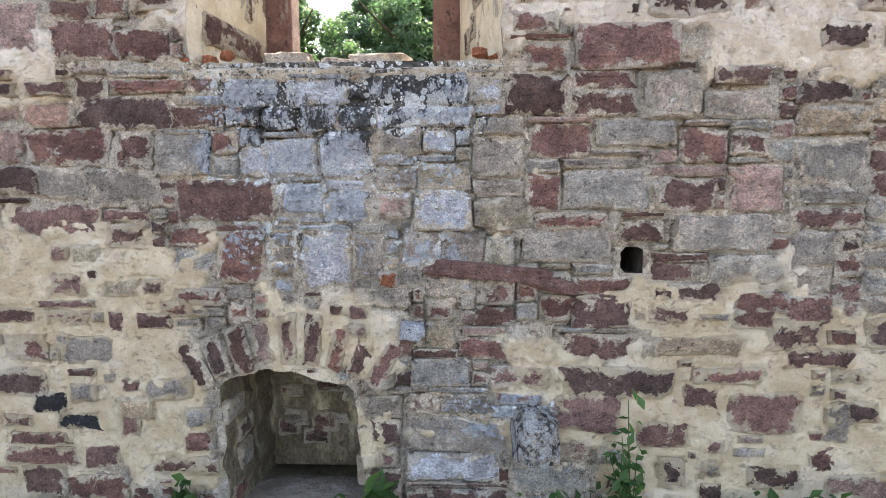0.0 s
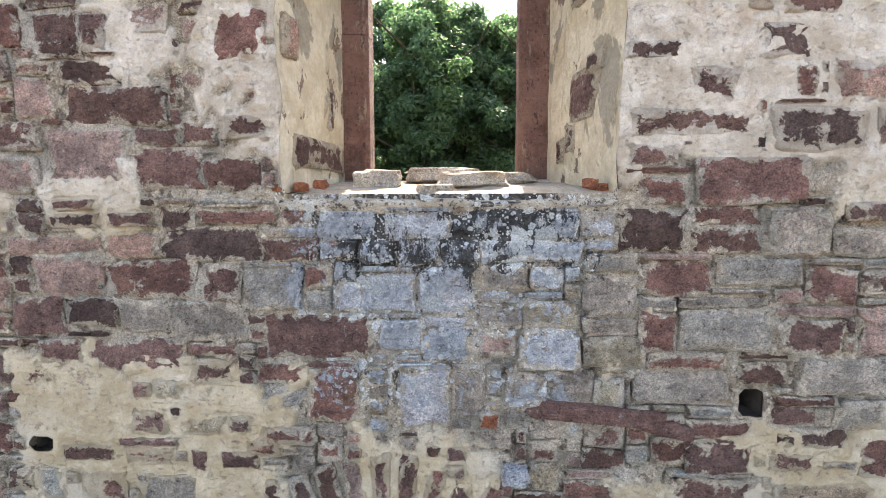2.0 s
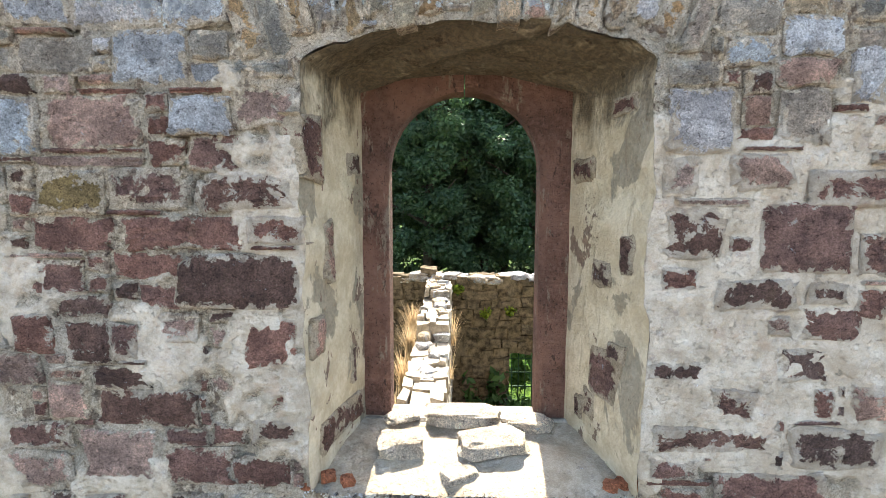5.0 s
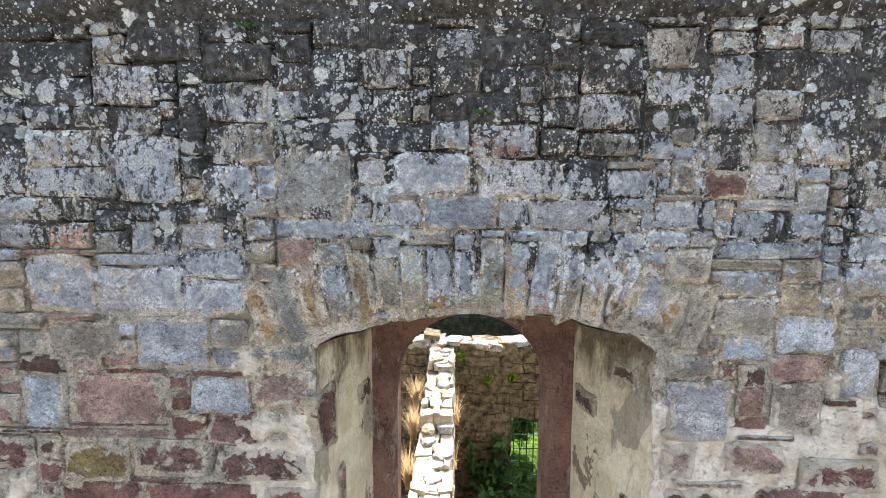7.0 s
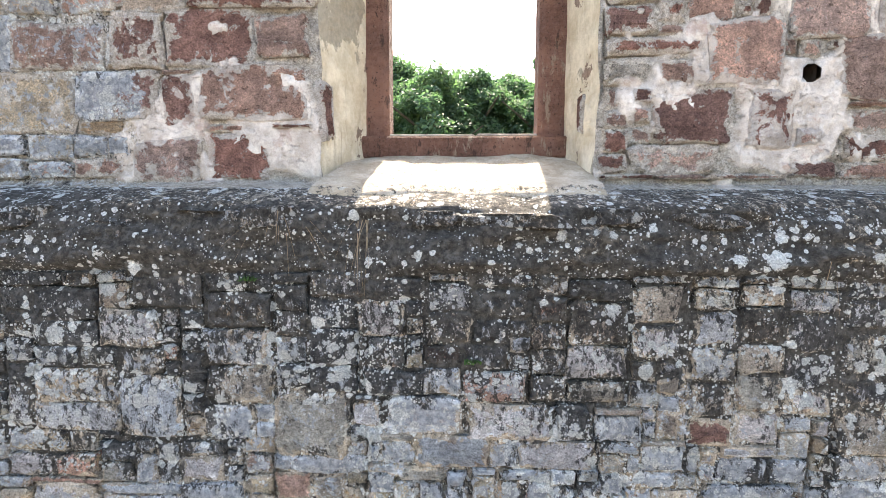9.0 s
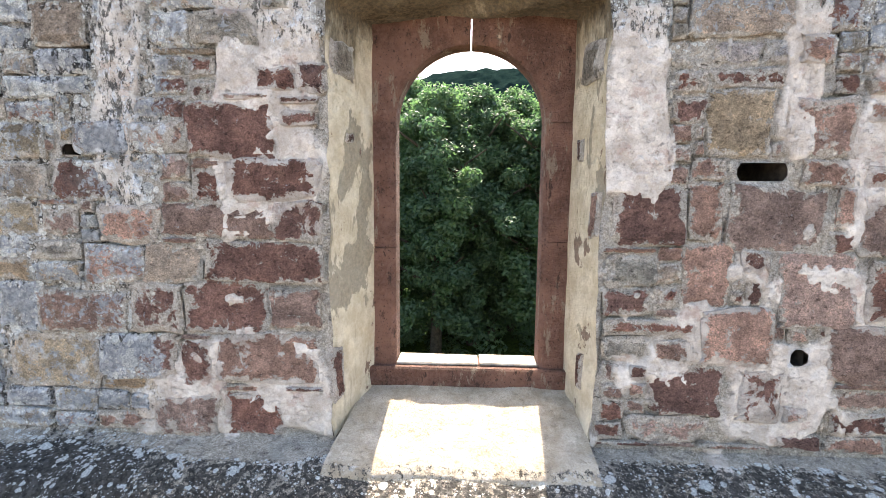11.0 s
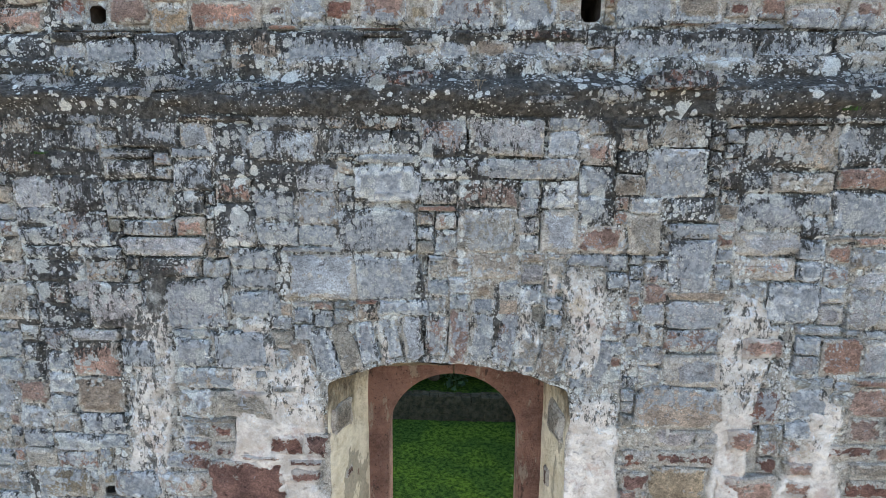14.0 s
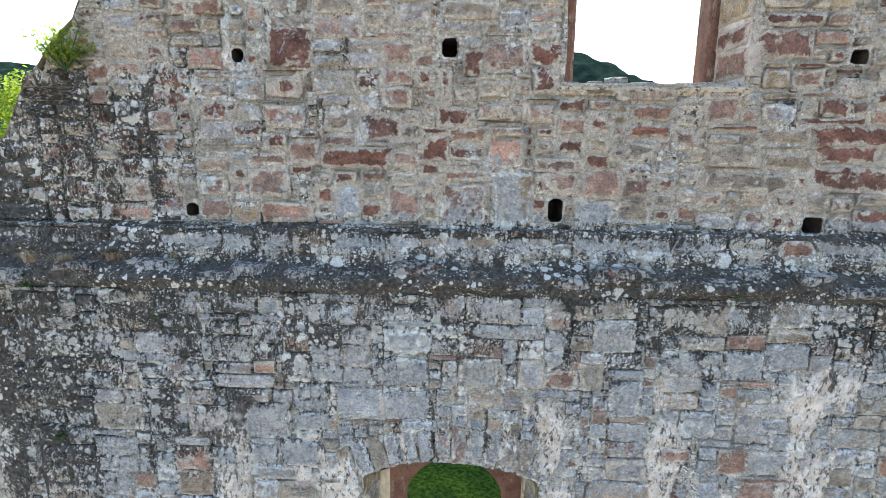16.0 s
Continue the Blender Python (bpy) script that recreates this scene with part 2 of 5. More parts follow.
    base = m.mix(m.math("MULTIPLY", soot_shade, 0.93), base, m.mix(grain, (0.011, 0.011, 0.011), (0.085, 0.08, 0.072)))
    # round pale lichen rosettes in the dark bands, and specks
    colony = m.step(m.noise(2.6, 4, 0.6), 0.34, 0.54)
    for scale, least, reach in ((7.5, 0.38, 0.56), (13, 0.26, 0.62), (24, 0.16, 0.66), (50, 0.12, 0.66), (90, 0.15, 0.62)):
        tint = m.n.new("ShaderNodeSeparateColor")
        m.l.new(m.cells(scale, out="Color"), tint.inputs[0])
        ring = m.math("ADD", m.cells(scale), m.math("MULTIPLY", m.noise(44, 6, 0.8), 0.65))
        some = m.step(tint.outputs[0], least, 1.0)
        some = m.math("MULTIPLY", some, colony if scale < 30 else m.step(m.noise(7.0, 6, 0.7), 0.38, 0.55))
        keep = m.step(m.math("MAXIMUM", crust_shade, m.math("MULTIPLY", lichen, 0.62 if scale < 20 else 1.0)), 0.12, 0.5)
        keep = m.math("MULTIPLY", keep, m.step(crust_shade, 0.9, 1.0, 1.0, 0.75))
        spot = m.math("LESS_THAN", ring, m.math("ADD", 0.21, m.math("MULTIPLY", m.math("MULTIPLY", some, keep), reach)))
        base = m.mix(m.math("MULTIPLY", spot, m.math("SUBTRACT", 0.95, m.math("MULTIPLY", lime, 0.8))), base, m.mix(fine, (0.42, 0.435, 0.42), (0.78, 0.78, 0.74)))
    height = m.math("ADD", m.math("MULTIPLY", grain, 0.35), m.math("ADD", m.math("MULTIPLY", tooled, 0.0 if sheet else 0.45), m.math("ADD", m.math("MULTIPLY", blotch, 0.6), m.math("MULTIPLY", pits, -0.8))))
    if sheet:
        height = m.math("MULTIPLY", height, m.math("SUBTRACT", 1.0, m.math("MULTIPLY", lime, 0.6)))
    else:
        height = m.math("ADD", m.math("MULTIPLY", height, m.math("SUBTRACT", 1.0, m.math("MULTIPLY", cling, 0.7))), m.math("MULTIPLY", cling, 0.5))
    return m.finish(base, 0.93, height, 0.026 if sheet else 0.036, 1.0)


def old_plaster():
    """Plaster of the window reveals and the recess: cream, with grey damp patches and brown runs; dark brown on
    soffits, upper jambs and in the recess.
    """
    m = Nodes("reveal_plaster")
    grain, blotch = m.step(m.noise(40, 7, 0.75), 0.36, 0.66), m.step(m.noise(6, 5, 0.65), 0.34, 0.68)
    crust_shade, white = m.attribute("crust_shade"), m.attribute("limewash")
    base = m.mix(blotch, m.mix(white, (0.46, 0.36, 0.22), (0.52, 0.44, 0.31)), m.mix(white, (0.62, 0.52, 0.35), (0.74, 0.66, 0.51)))
    base = m.mix(m.math("MULTIPLY", grain, 0.25), base, (0.36, 0.28, 0.18))
    damp = m.step(m.noise(2.6, 6, 0.6, m.stretch(1.0, 1.0, 0.55), 0.4), 0.575, 0.595)
    base = m.mix(m.math("MULTIPLY", damp, 0.8), base, m.mix(grain, (0.20, 0.17, 0.125), (0.33, 0.285, 0.215)))
    bare = m.step(m.noise(4.2, 7, 0.7, m.stretch(1.0, 1.0, 0.7), 0.3), 0.61, 0.625)
    base = m.mix(m.math("MULTIPLY", bare, 0.85), base, m.mix(grain, (0.11, 0.065, 0.05), (0.25, 0.16, 0.12)))
    runs = m.step(m.noise(11, 7, 0.75, m.stretch(1.0, 1.0, 0.12)), 0.56, 0.70)
    base = m.mix(m.math("MULTIPLY", runs, 0.45), base, (0.15, 0.11, 0.07))
    # brown darkening, strongest where the surface's record is high
    dark = m.step(m.math("ADD", m.math("MULTIPLY", crust_shade, 0.75), m.noise(7, 7, 0.7, m.stretch(1.0, 1.0, 0.4))), 0.72, 1.0)
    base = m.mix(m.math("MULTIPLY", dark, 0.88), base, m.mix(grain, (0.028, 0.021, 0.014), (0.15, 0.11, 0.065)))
    height = m.math("SUBTRACT", m.math("ADD", m.math("MULTIPLY", grain, 0.3), blotch), m.math("MULTIPLY", bare, 0.6))
    return m.finish(base, 0.93, height, 0.02, 0.9)


STONE = masonry("sandstone", False)
MORTAR = masonry("mortar_and_plaster", True)
REVEAL = old_plaster()


def red_sandstone():
    m = Nodes("dressed_red_sandstone")
    grain = m.step(m.noise(45, 7, 0.75), 0.36, 0.66)
    base = m.mix(m.step(m.noise(3.5, 6, 0.65), 0.36, 0.64), (0.125, 0.060, 0.042), (0.275, 0.140, 0.098))
    base = m.mix(m.math("MULTIPLY", grain, 0.4), base, (0.33, 0.19, 0.15))
    base = m.mix(m.step(m.noise(8, 7, 0.75, m.stretch(1, 1, 0.3)), 0.57, 0.62, 0, 0.75), base, (0.36, 0.28, 0.21))
    base = m.mix(m.step(m.noise(14, 7, 0.75, m.stretch(1, 1, 0.4)), 0.36, 0.42, 0.75, 0), base, (0.035, 0.022, 0.018))
    base = m.mix(m.step(m.noise(60, 5, 0.75), 0.37, 0.41, 0.7, 0), base, (0.03, 0.018, 0.015))
    return m.finish(base, 0.9, m.math("ADD", grain, m.noise(7, 5)), 0.02, 0.9)


def plain(name, low, high, scale=8.0, rough=0.9, depth=0.01):
    m = Nodes(name)
    made = m.finish(m.mix(m.step(m.noise(scale, 6, 0.65), 0.3, 0.7), low, high), rough, m.noise(scale * 5, 4), depth, 0.7)
    m.bsdf.inputs["Specular IOR Level"].default_value = 0.06
    return made


def leafy(name, low, high, light, through_light=(0.95, 1.18, 0.85)):
    m = Nodes(name)
    colour = m.mix(m.n.new("ShaderNodeNewGeometry").outputs["Random Per Island"], low, high)
    colour = m.mix(m.step(m.noise(0.6, 3), 0.35, 0.7), colour, m.mix(1.0, colour, light, "MULTIPLY"))
    m.finish(colour, 0.55)
    glow = m.n.new("ShaderNodeBsdfTranslucent")
    m.l.new(m.mix(1.0, colour, through_light, "MULTIPLY"), glow.inputs[0])
    both = m.n.new("ShaderNodeMixShader")
    both.inputs[0].default_value = 0.55
    m.l.new(m.bsdf.outputs[0], both.inputs[1])
    m.l.new(glow.outputs[0], both.inputs[2])
    m.l.new(both.outputs[0], m.n["Material Output"].inputs[0])
    return m.mat


def yard_and_lawn():
    m = Nodes("yard_and_lawn")
    split = m.n.new("ShaderNodeSeparateXYZ")
    m.l.new(m.place, split.inputs[0])
    # green varied by noise; lighter patches stand in for sun dapples
    grass = m.mix(m.step(m.noise(6.0, 8, 0.8), 0.40, 0.60), (0.006, 0.018, 0.003), (0.036, 0.07, 0.012))
    grass = m.mix(m.step(m.noise(0.7, 4), 0.42, 0.62), grass, m.mix(1.0, grass, (1.7, 1.5, 1.1), "MULTIPLY"))
    earth = m.mix(m.step(m.noise(2.5, 6, 0.7), 0.35, 0.65), (0.16, 0.125, 0.095), (0.32, 0.27, 0.21))
    edge = m.step(m.math("ADD", split.outputs[1], m.noise(1.5, 3)), 3.2, 3.7)
    made = m.finish(m.mix(edge, earth, grass), 0.95, m.noise(12, 6), 0.05, 0.8)
    m.bsdf.inputs["Specular IOR Level"].default_value = 0.05
    return made


RED = red_sandstone()
LEAF = leafy("broad_leaves", (0.040, 0.074, 0.047), (0.100, 0.156, 0.088), (1.4, 1.35, 1.1))
# bright yellow-green: sun glowing through the leaves is put into the colour
LEAF_YELLOW = leafy("sunlit_leaves", (0.10, 0.15, 0.015), (0.22, 0.25, 0.03), (1.2, 1.2, 1.0))
BUSH = leafy("weed_leaves", (0.025, 0.062, 0.02), (0.07, 0.125, 0.04), (1.3, 1.3, 1.2))
STRAW = leafy("dry_grass", (0.26, 0.20, 0.13), (0.42, 0.34, 0.24), (1.1, 1.0, 0.9), (1.0, 0.95, 0.85))
BARK = plain("bark", (0.035, 0.03, 0.022), (0.09, 0.075, 0.055), 6, 0.95, 0.03)
LAWN = yard_and_lawn()
RUBBLE = plain("pale_rubble", (0.15, 0.13, 0.105), (0.40, 0.355, 0.295), 7, 0.95, 0.02)
FAR_WALL = plain("brown_rubble", (0.032, 0.025, 0.017), (0.17, 0.135, 0.09), 9, 0.95, 0.03)
# darker copy of the brown rubble, with the trees' shade in its colour
SHADED_WALL = plain("shaded_rubble", (0.016, 0.017, 0.011), (0.055, 0.05, 0.033), 4, 0.95, 0.03)
IRON = plain("green_iron", (0.015, 0.04, 0.025), (0.03, 0.07, 0.045), 20, 0.5, 0.002)
# lining of the putlog holes, darker than the wall face
HOLE_DARK = plain("hollow", (0.04, 0.032, 0.027), (0.10, 0.08, 0.066), 9, 0.95)

# ---- the wall's plan ----


def arch_outline(left, right, sill, spring, crown, steps=24, lap=0.0):
    """Opening outline, from the sill's left end over the arch to its right end, evenly along the arch."""
    mid, half, rise = (left + right) / 2, (right - left) / 2 + lap, crown - spring
    radius = (half * half + rise * rise) / (2 * rise)
    spread = math.asin(min(1.0, half / radius))
    if rise >= half * 0.999:
        radius, spread = half, math.pi / 2
    low = crown - radius
    jamb = [(left, sill + (spring - sill) * i / steps) for i in range(steps)]
    top = [(mid + radius * math.sin(-spread + 2 * spread * i / steps), low + radius * math.cos(-spread + 2 * spread * i / steps)) for i in range(steps + 1)]
    return jamb + top + [(right, z) for _, z in reversed(jamb)]


FACE_1 = arch_outline(-1.37, 0.175, 2.36, 4.39, 4.54)
FACE_2 = arch_outline(-1.41, 0.005, 6.23, 8.58, 8.725)
FACE_3 = arch_outline(0.08, 1.375, 11.68, 13.55, 13.75)
NICHE = arch_outline(-1.285, -0.565, -0.15, 0.70, 0.815)


def ragged(outline, amount):
    """The same outline with broken, uneven edges; its two feet stay."""
    made = []
    for i, (x, z) in enumerate(outline):
        a = 0 if i in (0, len(outline) - 1) else amount
        made.append((x + a * (2 * float(fbm(z * 4 + x, x * 3, 3)) - 1), z + a * (2 * float(fbm(x * 6 + 5, z * 2, 3)) - 1)))
    return made


FACE_1, FACE_2, FACE_3, NICHE = ragged(FACE_1, 0.045), ragged(FACE_2, 0.035), ragged(FACE_3, 0.02), ragged(NICHE, 0.05)
HOLES = [(0.815, 1.385, 0.055, 0.065), (-2.60, 1.14, 0.06, 0.04), (0.07, 10.745, 0.055, 0.09), (-2.78, 10.71, 0.05, 0.05), (2.0, 10.66, 0.075, 0.06),
         (-0.755, 11.92, 0.055, 0.065), (-2.345, 11.87, 0.045, 0.05), (2.17, 11.87, 0.06, 0.05), (-2.81, 7.82, 0.04, 0.028), (1.047, 6.77, 0.045, 0.045), (0.79, 7.725, 0.125, 0.045)]


def box_outline(cx, cz, rx, rz):
    return [(cx - rx, cz - rz), (cx - rx, cz + rz), (cx + rx, cz + rz), (cx + rx, cz - rz)]


OPENINGS = [FACE_1, FACE_2, FACE_3, NICHE] + [box_outline(*h) for h in HOLES]


LIMITS = [(min(p[0] for p in o), max(p[0] for p in o), min(p[1] for p in o), max(p[1] for p in o)) for o in OPENINGS]


def outside(x, z, outline):
    """Signed distance of points to an outline (inside: minus) and the nearest place on it."""
    x, z = np.asarray(x, float), np.asarray(z, float)
    best, bx, bz = np.full(x.shape, 1e9), np.zeros(x.shape), np.zeros(x.shape)
    inside = np.zeros(x.shape, bool)
    for (x0, z0), (x1, z1) in zip(outline, outline[1:] + outline[:1]):
        dx, dz = x1 - x0, z1 - z0
        t = np.clip(((x - x0) * dx + (z - z0) * dz) / max(1e-9, dx * dx + dz * dz), 0, 1)
        px, pz = x0 + t * dx, z0 + t * dz
        d = np.hypot(x - px, z - pz)
        near = d < best
        best, bx, bz = np.where(near, d, best), np.where(near, px, bx), np.where(near, pz, bz)
        if dz:
            inside ^= ((z0 > z) != (z1 > z)) & (x < x0 + (z - z0) / dz * dx)
    return np.where(inside, -best, best), bx, bz


def face_at(x, z):
    """The wall face's depth, with its two sloping ledges."""
    y = np.interp(z + 0.07 * (fbm(x * 1.3, 0 * x + 3) - 0.5), [5.90, 6.0, 6.11, 6.17, LEDGE_1_TOP], [A_FACE, 2.42, 2.50, 2.62, B_FACE])
    y = y + 0.17 * smooth(z + 0.06 * (fbm(x * 1.6, 0 * x + 9) - 0.5), LEDGE_2, LEDGE_2 + 0.14) + 0.07 * smooth(z, LEDGE_2_TOP - 0.03, LEDGE_2_TOP + 0.01)
    y = y + 0.05 * (fbm(x * 0.7, z * 0.7, 2) - 0.5)
    y = y + 0.35 * smooth(-x, 4.12, 4.3) * (1 - smooth(z, 9.9, 10.2)) * smooth(z, 6.0, 6.5)
    return y


def top_edge(x):
    """The broken top of the wall."""
    slope = np.interp(x, [-5.6, -4.9, -4.27, -3.72, -3.5, -3.2, -2.7, 8], [10.3, 10.75, 11.27, 11.94, 12.25, 13.0, 14.1, 14.2])
    return slope + 0.5 * (fbm(x * 4.3, 0 * x + 5, 4) - 0.5)


def grid_axis(lo, hi, fine_lo, fine_hi, cell, coarse):
    left = np.arange(lo, fine_lo - 1e-6, coarse) if lo < fine_lo else np.array([])
    right = np.arange(fine_hi + coarse, hi + 1e-6, coarse) if hi > fine_hi else np.array([])
    return np.concatenate([left, np.linspace(fine_lo, fine_hi, int((fine_hi - fine_lo) / cell) + 1), right])


CELL = 0.015


def sheet_at(x, z):
    """The surface of the mortar and plaster, uneven, thickest where plaster is left."""
    y = face_at(x, z) + 0.008 - 0.022 * plaster_at(x, z) + 0.022 * (fbm(x * 7, z * 7, 4) - 0.5) + 0.016 * (fbm(x * 26, z * 26, 2) - 0.5)
    ledge = smooth(z, 5.75, 5.9) * (1 - smooth(z, 6.12, 6.2)) + smooth(z, 10.1, 10.2) * (1 - smooth(z, 10.4, 10.5))
    return y - ledge * (0.16 * (fbm(x * 3, z * 11, 5) - 0.42) + 0.03)


def wall_sheet(name, z0, z1, fine, label):
    """One storey's face of mortar and plaster, uneven, with its openings."""
    xs, zs = grid_axis(-7.0, 6.0, fine[0], fine[1], CELL, 0.25), np.linspace(z0, z1, int((z1 - z0) / CELL) + 1)
    X, Z = np.meshgrid(xs, zs)
    keep = np.ones(X.shape, bool)
    for outline in OPENINGS:
        ox, oz = [p[0] for p in outline], [p[1] for p in outline]
        zone = (X > min(ox) - 0.3) & (X < max(ox) + 0.3) & (Z > min(oz) - 0.1) & (Z < max(oz) + 0.1)
        if not zone.any():
            continue
        d, bx, bz = outside(X[zone], Z[zone], outline)
        corners = np.zeros(d.shape, bool)
        for cx, cz in outline if len(outline) == 4 else ():
            near = np.hypot(X[zone] - cx, Z[zone] - cz) < 1.1 * CELL
            bx, bz, corners = np.where(near, cx, bx), np.where(near, cz, bz), corners | near
        pull = corners | (d < 0) & (d > -1.6 * CELL) | (d >= 0) & (d < 0.3 * CELL)
        X[zone], Z[zone] = np.where(pull, bx, X[zone]), np.where(pull, bz, Z[zone])
        k = keep[zone]
        k &= d > -1.6 * CELL
        keep[zone] = k
    if z1 > 10.7:
        edge = top_edge(X)
        over = Z > edge
        keep &= Z < edge + 2 * CELL
        Z = np.where(over, edge, Z)
    cover = plaster_at(X, Z)
    # joints have opened here and there along the stones' edges
    gap = np.zeros(X.shape)
    for x0, x1, b0, b1 in LAID:
        if b1 < z0 - 0.05 or b0 > z1 + 0.05:
            continue
        i0, i1 = np.searchsorted(xs, (x0 - 0.03, x1 + 0.03))
        j0, j1 = np.searchsorted(zs, (b0 - 0.03, b1 + 0.03))
        px, pz = X[j0:j1, i0:i1], Z[j0:j1, i0:i1]
        away = np.maximum(np.abs(px - (x0 + x1) / 2) - (x1 - x0) / 2, np.abs(pz - (b0 + b1) / 2) - (b1 - b0) / 2)
        gap[j0:j1, i0:i1] = np.maximum(gap[j0:j1, i0:i1], np.clip(1 - np.abs(away - 0.003) / 0.014, 0, 1))
    Y = sheet_at(X, Z) + 0.036 * gap * smooth(fbm(X * 4 + 60, Z * 4, 4), 0.51, 0.60) * (1 - 0.6 * cover)
    number = -np.ones(X.shape, int)
    number[keep] = np.arange(keep.sum())
    q = np.stack([number[:-1, :-1], number[:-1, 1:], number[1:, 1:], number[1:, :-1]], -1).reshape(-1, 4)
    q = q[(q >= 0).all(1)]
    verts = np.stack([X[keep], Y[keep], Z[keep]], -1)
    me = mesh_from(name, verts.tolist(), q.tolist(), MORTAR, True, (
        ("plaster", "FLOAT", cover[keep]), ("limewash", "FLOAT", limewash_at(Z[keep])), ("crust_shade", "FLOAT", crust_shade_at(X[keep], Z[keep])), ("lichen", "FLOAT", lichen_at(X[keep], Z[keep]))))
    return tagged(new(name, me), label, "wall", kind="structure")



def window_reveal(name, outline, y_of, back_outline, back_y, sill_front, sill_back, material, label):
    """Splayed plastered jambs and soffit from the face to the frame."""
    n, m = len(outline), 22
    verts, cover = [], []
    for j in range(m + 1):
        t = j / m
        for i in range(n):
            (x0, z0), (x1, z1) = outline[i], back_outline[i]
            x, z = x0 + (x1 - x0) * t, z0 + (z1 - z0) * t
            y0 = float(y_of(np.array(x0), np.array(z0))) - 0.001
            y = y0 + (back_y - y0) * t
            rough = 0.035 * (float(fbm(y * 6 + i * 0.21, z * 5, 3)) - 0.5) * min(1, 4 * t * (1 - t) + 0.35)
            mid = (outline[0][0] + outline[-1][0]) / 2
            soffit = n // 3 <= i <= 2 * n // 3
            verts.append((x + (0 if soffit else rough * (1 if x < mid else -1)), y, z + (rough * 3.5 if soffit else 0)))
            cover.append(0.25 if soffit else 0.95 * float(smooth(fbm(y * 5 + 3, z * 4 + x, 3), 0.28, 0.45)))
    faces = [(j * n + i, j * n + i + 1, (j + 1) * n + i + 1, (j + 1) * n + i) for j in range(m) for i in range(n - 1)]
    # soffit evenly darker; jambs darken towards their tops
    crust_shade = [0.72 if n // 3 <= k % n <= 2 * n // 3 else 0.55 * float(smooth(v[2], outline[n // 2][1] - 0.75, outline[n // 2][1] - 0.15)) + 0.03 for k, v in enumerate(verts)]
    me = mesh_from(name, verts, faces, material, True, (("plaster", "FLOAT", cover), ("crust_shade", "FLOAT", crust_shade), ("lichen", "FLOAT", [0.05] * len(verts)), ("limewash", "FLOAT", [0.6 if back_outline[0][1] < 5 else 1.0] * len(verts))))
    return tagged(new(name, me), label, "window reveal", kind="structure")


def bevelled(bm, width, segments=1):
    bmesh.ops.bevel(bm, geom=bm.edges[:], offset=width, segments=segments, affect="EDGES", clamp_overlap=True)
    return bm


def box(x0, x1, y0, y1, z0, z1, bevel=0.0, jitter=0.0):
    bm = bmesh.new()
    bmesh.ops.create_cube(bm, size=1)
    for v in bm.verts:
        v.co = (x0 + (v.co.x + 0.5) * (x1 - x0), y0 + (v.co.y + 0.5) * (y1 - y0), z0 + (v.co.z + 0.5) * (z1 - z0))
        v.co += Vector([random.uniform(-jitter, jitter) for _ in range(3)])
    return bevelled(bm, bevel) if bevel else bm


def profile_strip(path, inner, front, back, width, bevel=0.03):
    """A moulded bar swept along an opening's edge: path of (x, z), with the outer offset per point."""
    bm = bmesh.new()
    rings = []
    for (x, z), (ox, oz) in zip(path, inner):
        ring = [(ox, front, oz), (x + (ox - x) * bevel / width, front, z + (oz - z) * bevel / width), (x, front + bevel, z), (x, back, z), (ox, back, oz)]
        rings.append([bm.verts.new(p) for p in ring])
    for a, b in zip(rings, rings[1:]):
        for k in range(5):
            bm.faces.new((a[k], a[(k + 1) % 5], b[(k + 1) % 5], b[k]))
    bm.faces.new(rings[0])
    bm.faces.new(list(reversed(rings[-1])))
    bmesh.ops.recalc_face_normals(bm, faces=bm.faces[:])
    return bm


def window_frame(name, left, right, sill, spring, out_left, out_right, out_top, front, back, label, sill_stone=None):
    """Dressed red sandstone window: two jambs, a round arch of two stones, and a sill block."""
    root = tagged(new(name), label, "window", kind="structure")
    mid, radius = (left + right) / 2, (right - left) / 2
    for side, edge in ((left, out_left), (right, out_right)):
        split = sill + (spring - sill) * random.uniform(0.42, 0.6)
        for lo, hi in ((sill, split - 0.004), (split, spring - 0.004)):
            part("jamb", profile_strip([(side, lo), (side, hi)], [(edge, lo), (edge, hi)], front, back, abs(edge - side)), RED, root)
    for a0, a1 in ((math.pi, math.pi / 2 + 0.008), (math.pi / 2 - 0.008, 0.0)):
        path, rim = [], []
        for i in range(15):
            a = a0 + (a1 - a0) * i / 14
            x, z = mid + radius * math.cos(a), spring + radius * math.sin(a)
            edge = out_left if math.cos(a) < 0 else out_right
            reach_x = (edge - mid) / math.cos(a) if abs(math.cos(a)) > 1e-3 else 1e9
            reach_z = (out_top - spring) / math.sin(a) if math.sin(a) > 1e-3 else 1e9
            r = min(reach_x, reach_z)
            path.append((x, z))
            rim.append((mid + r * math.cos(a), spring + r * math.sin(a)))
        part("arch_stone", profile_strip(path, rim, front, back, abs(out_left - left)), RED, root)
    part("window_sill", box(out_left - 0.05, out_right + 0.05, front - 0.04, back, sill - 0.13, sill - 0.003, 0.012, 0.006), sill_stone or RED, root)
    return root


BACK_1 = arch_outline(-1.23, -0.035, 2.45, 4.36, 4.46)
BACK_2 = arch_outline(-1.25, -0.072, 6.38, 8.575, 8.61)
BACK_3 = arch_outline(0.10, 1.32, 11.70, 13.5, 13.7)
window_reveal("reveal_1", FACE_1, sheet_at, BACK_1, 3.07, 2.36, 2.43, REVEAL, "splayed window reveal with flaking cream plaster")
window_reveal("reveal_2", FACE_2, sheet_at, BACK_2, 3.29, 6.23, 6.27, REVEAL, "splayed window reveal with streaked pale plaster")
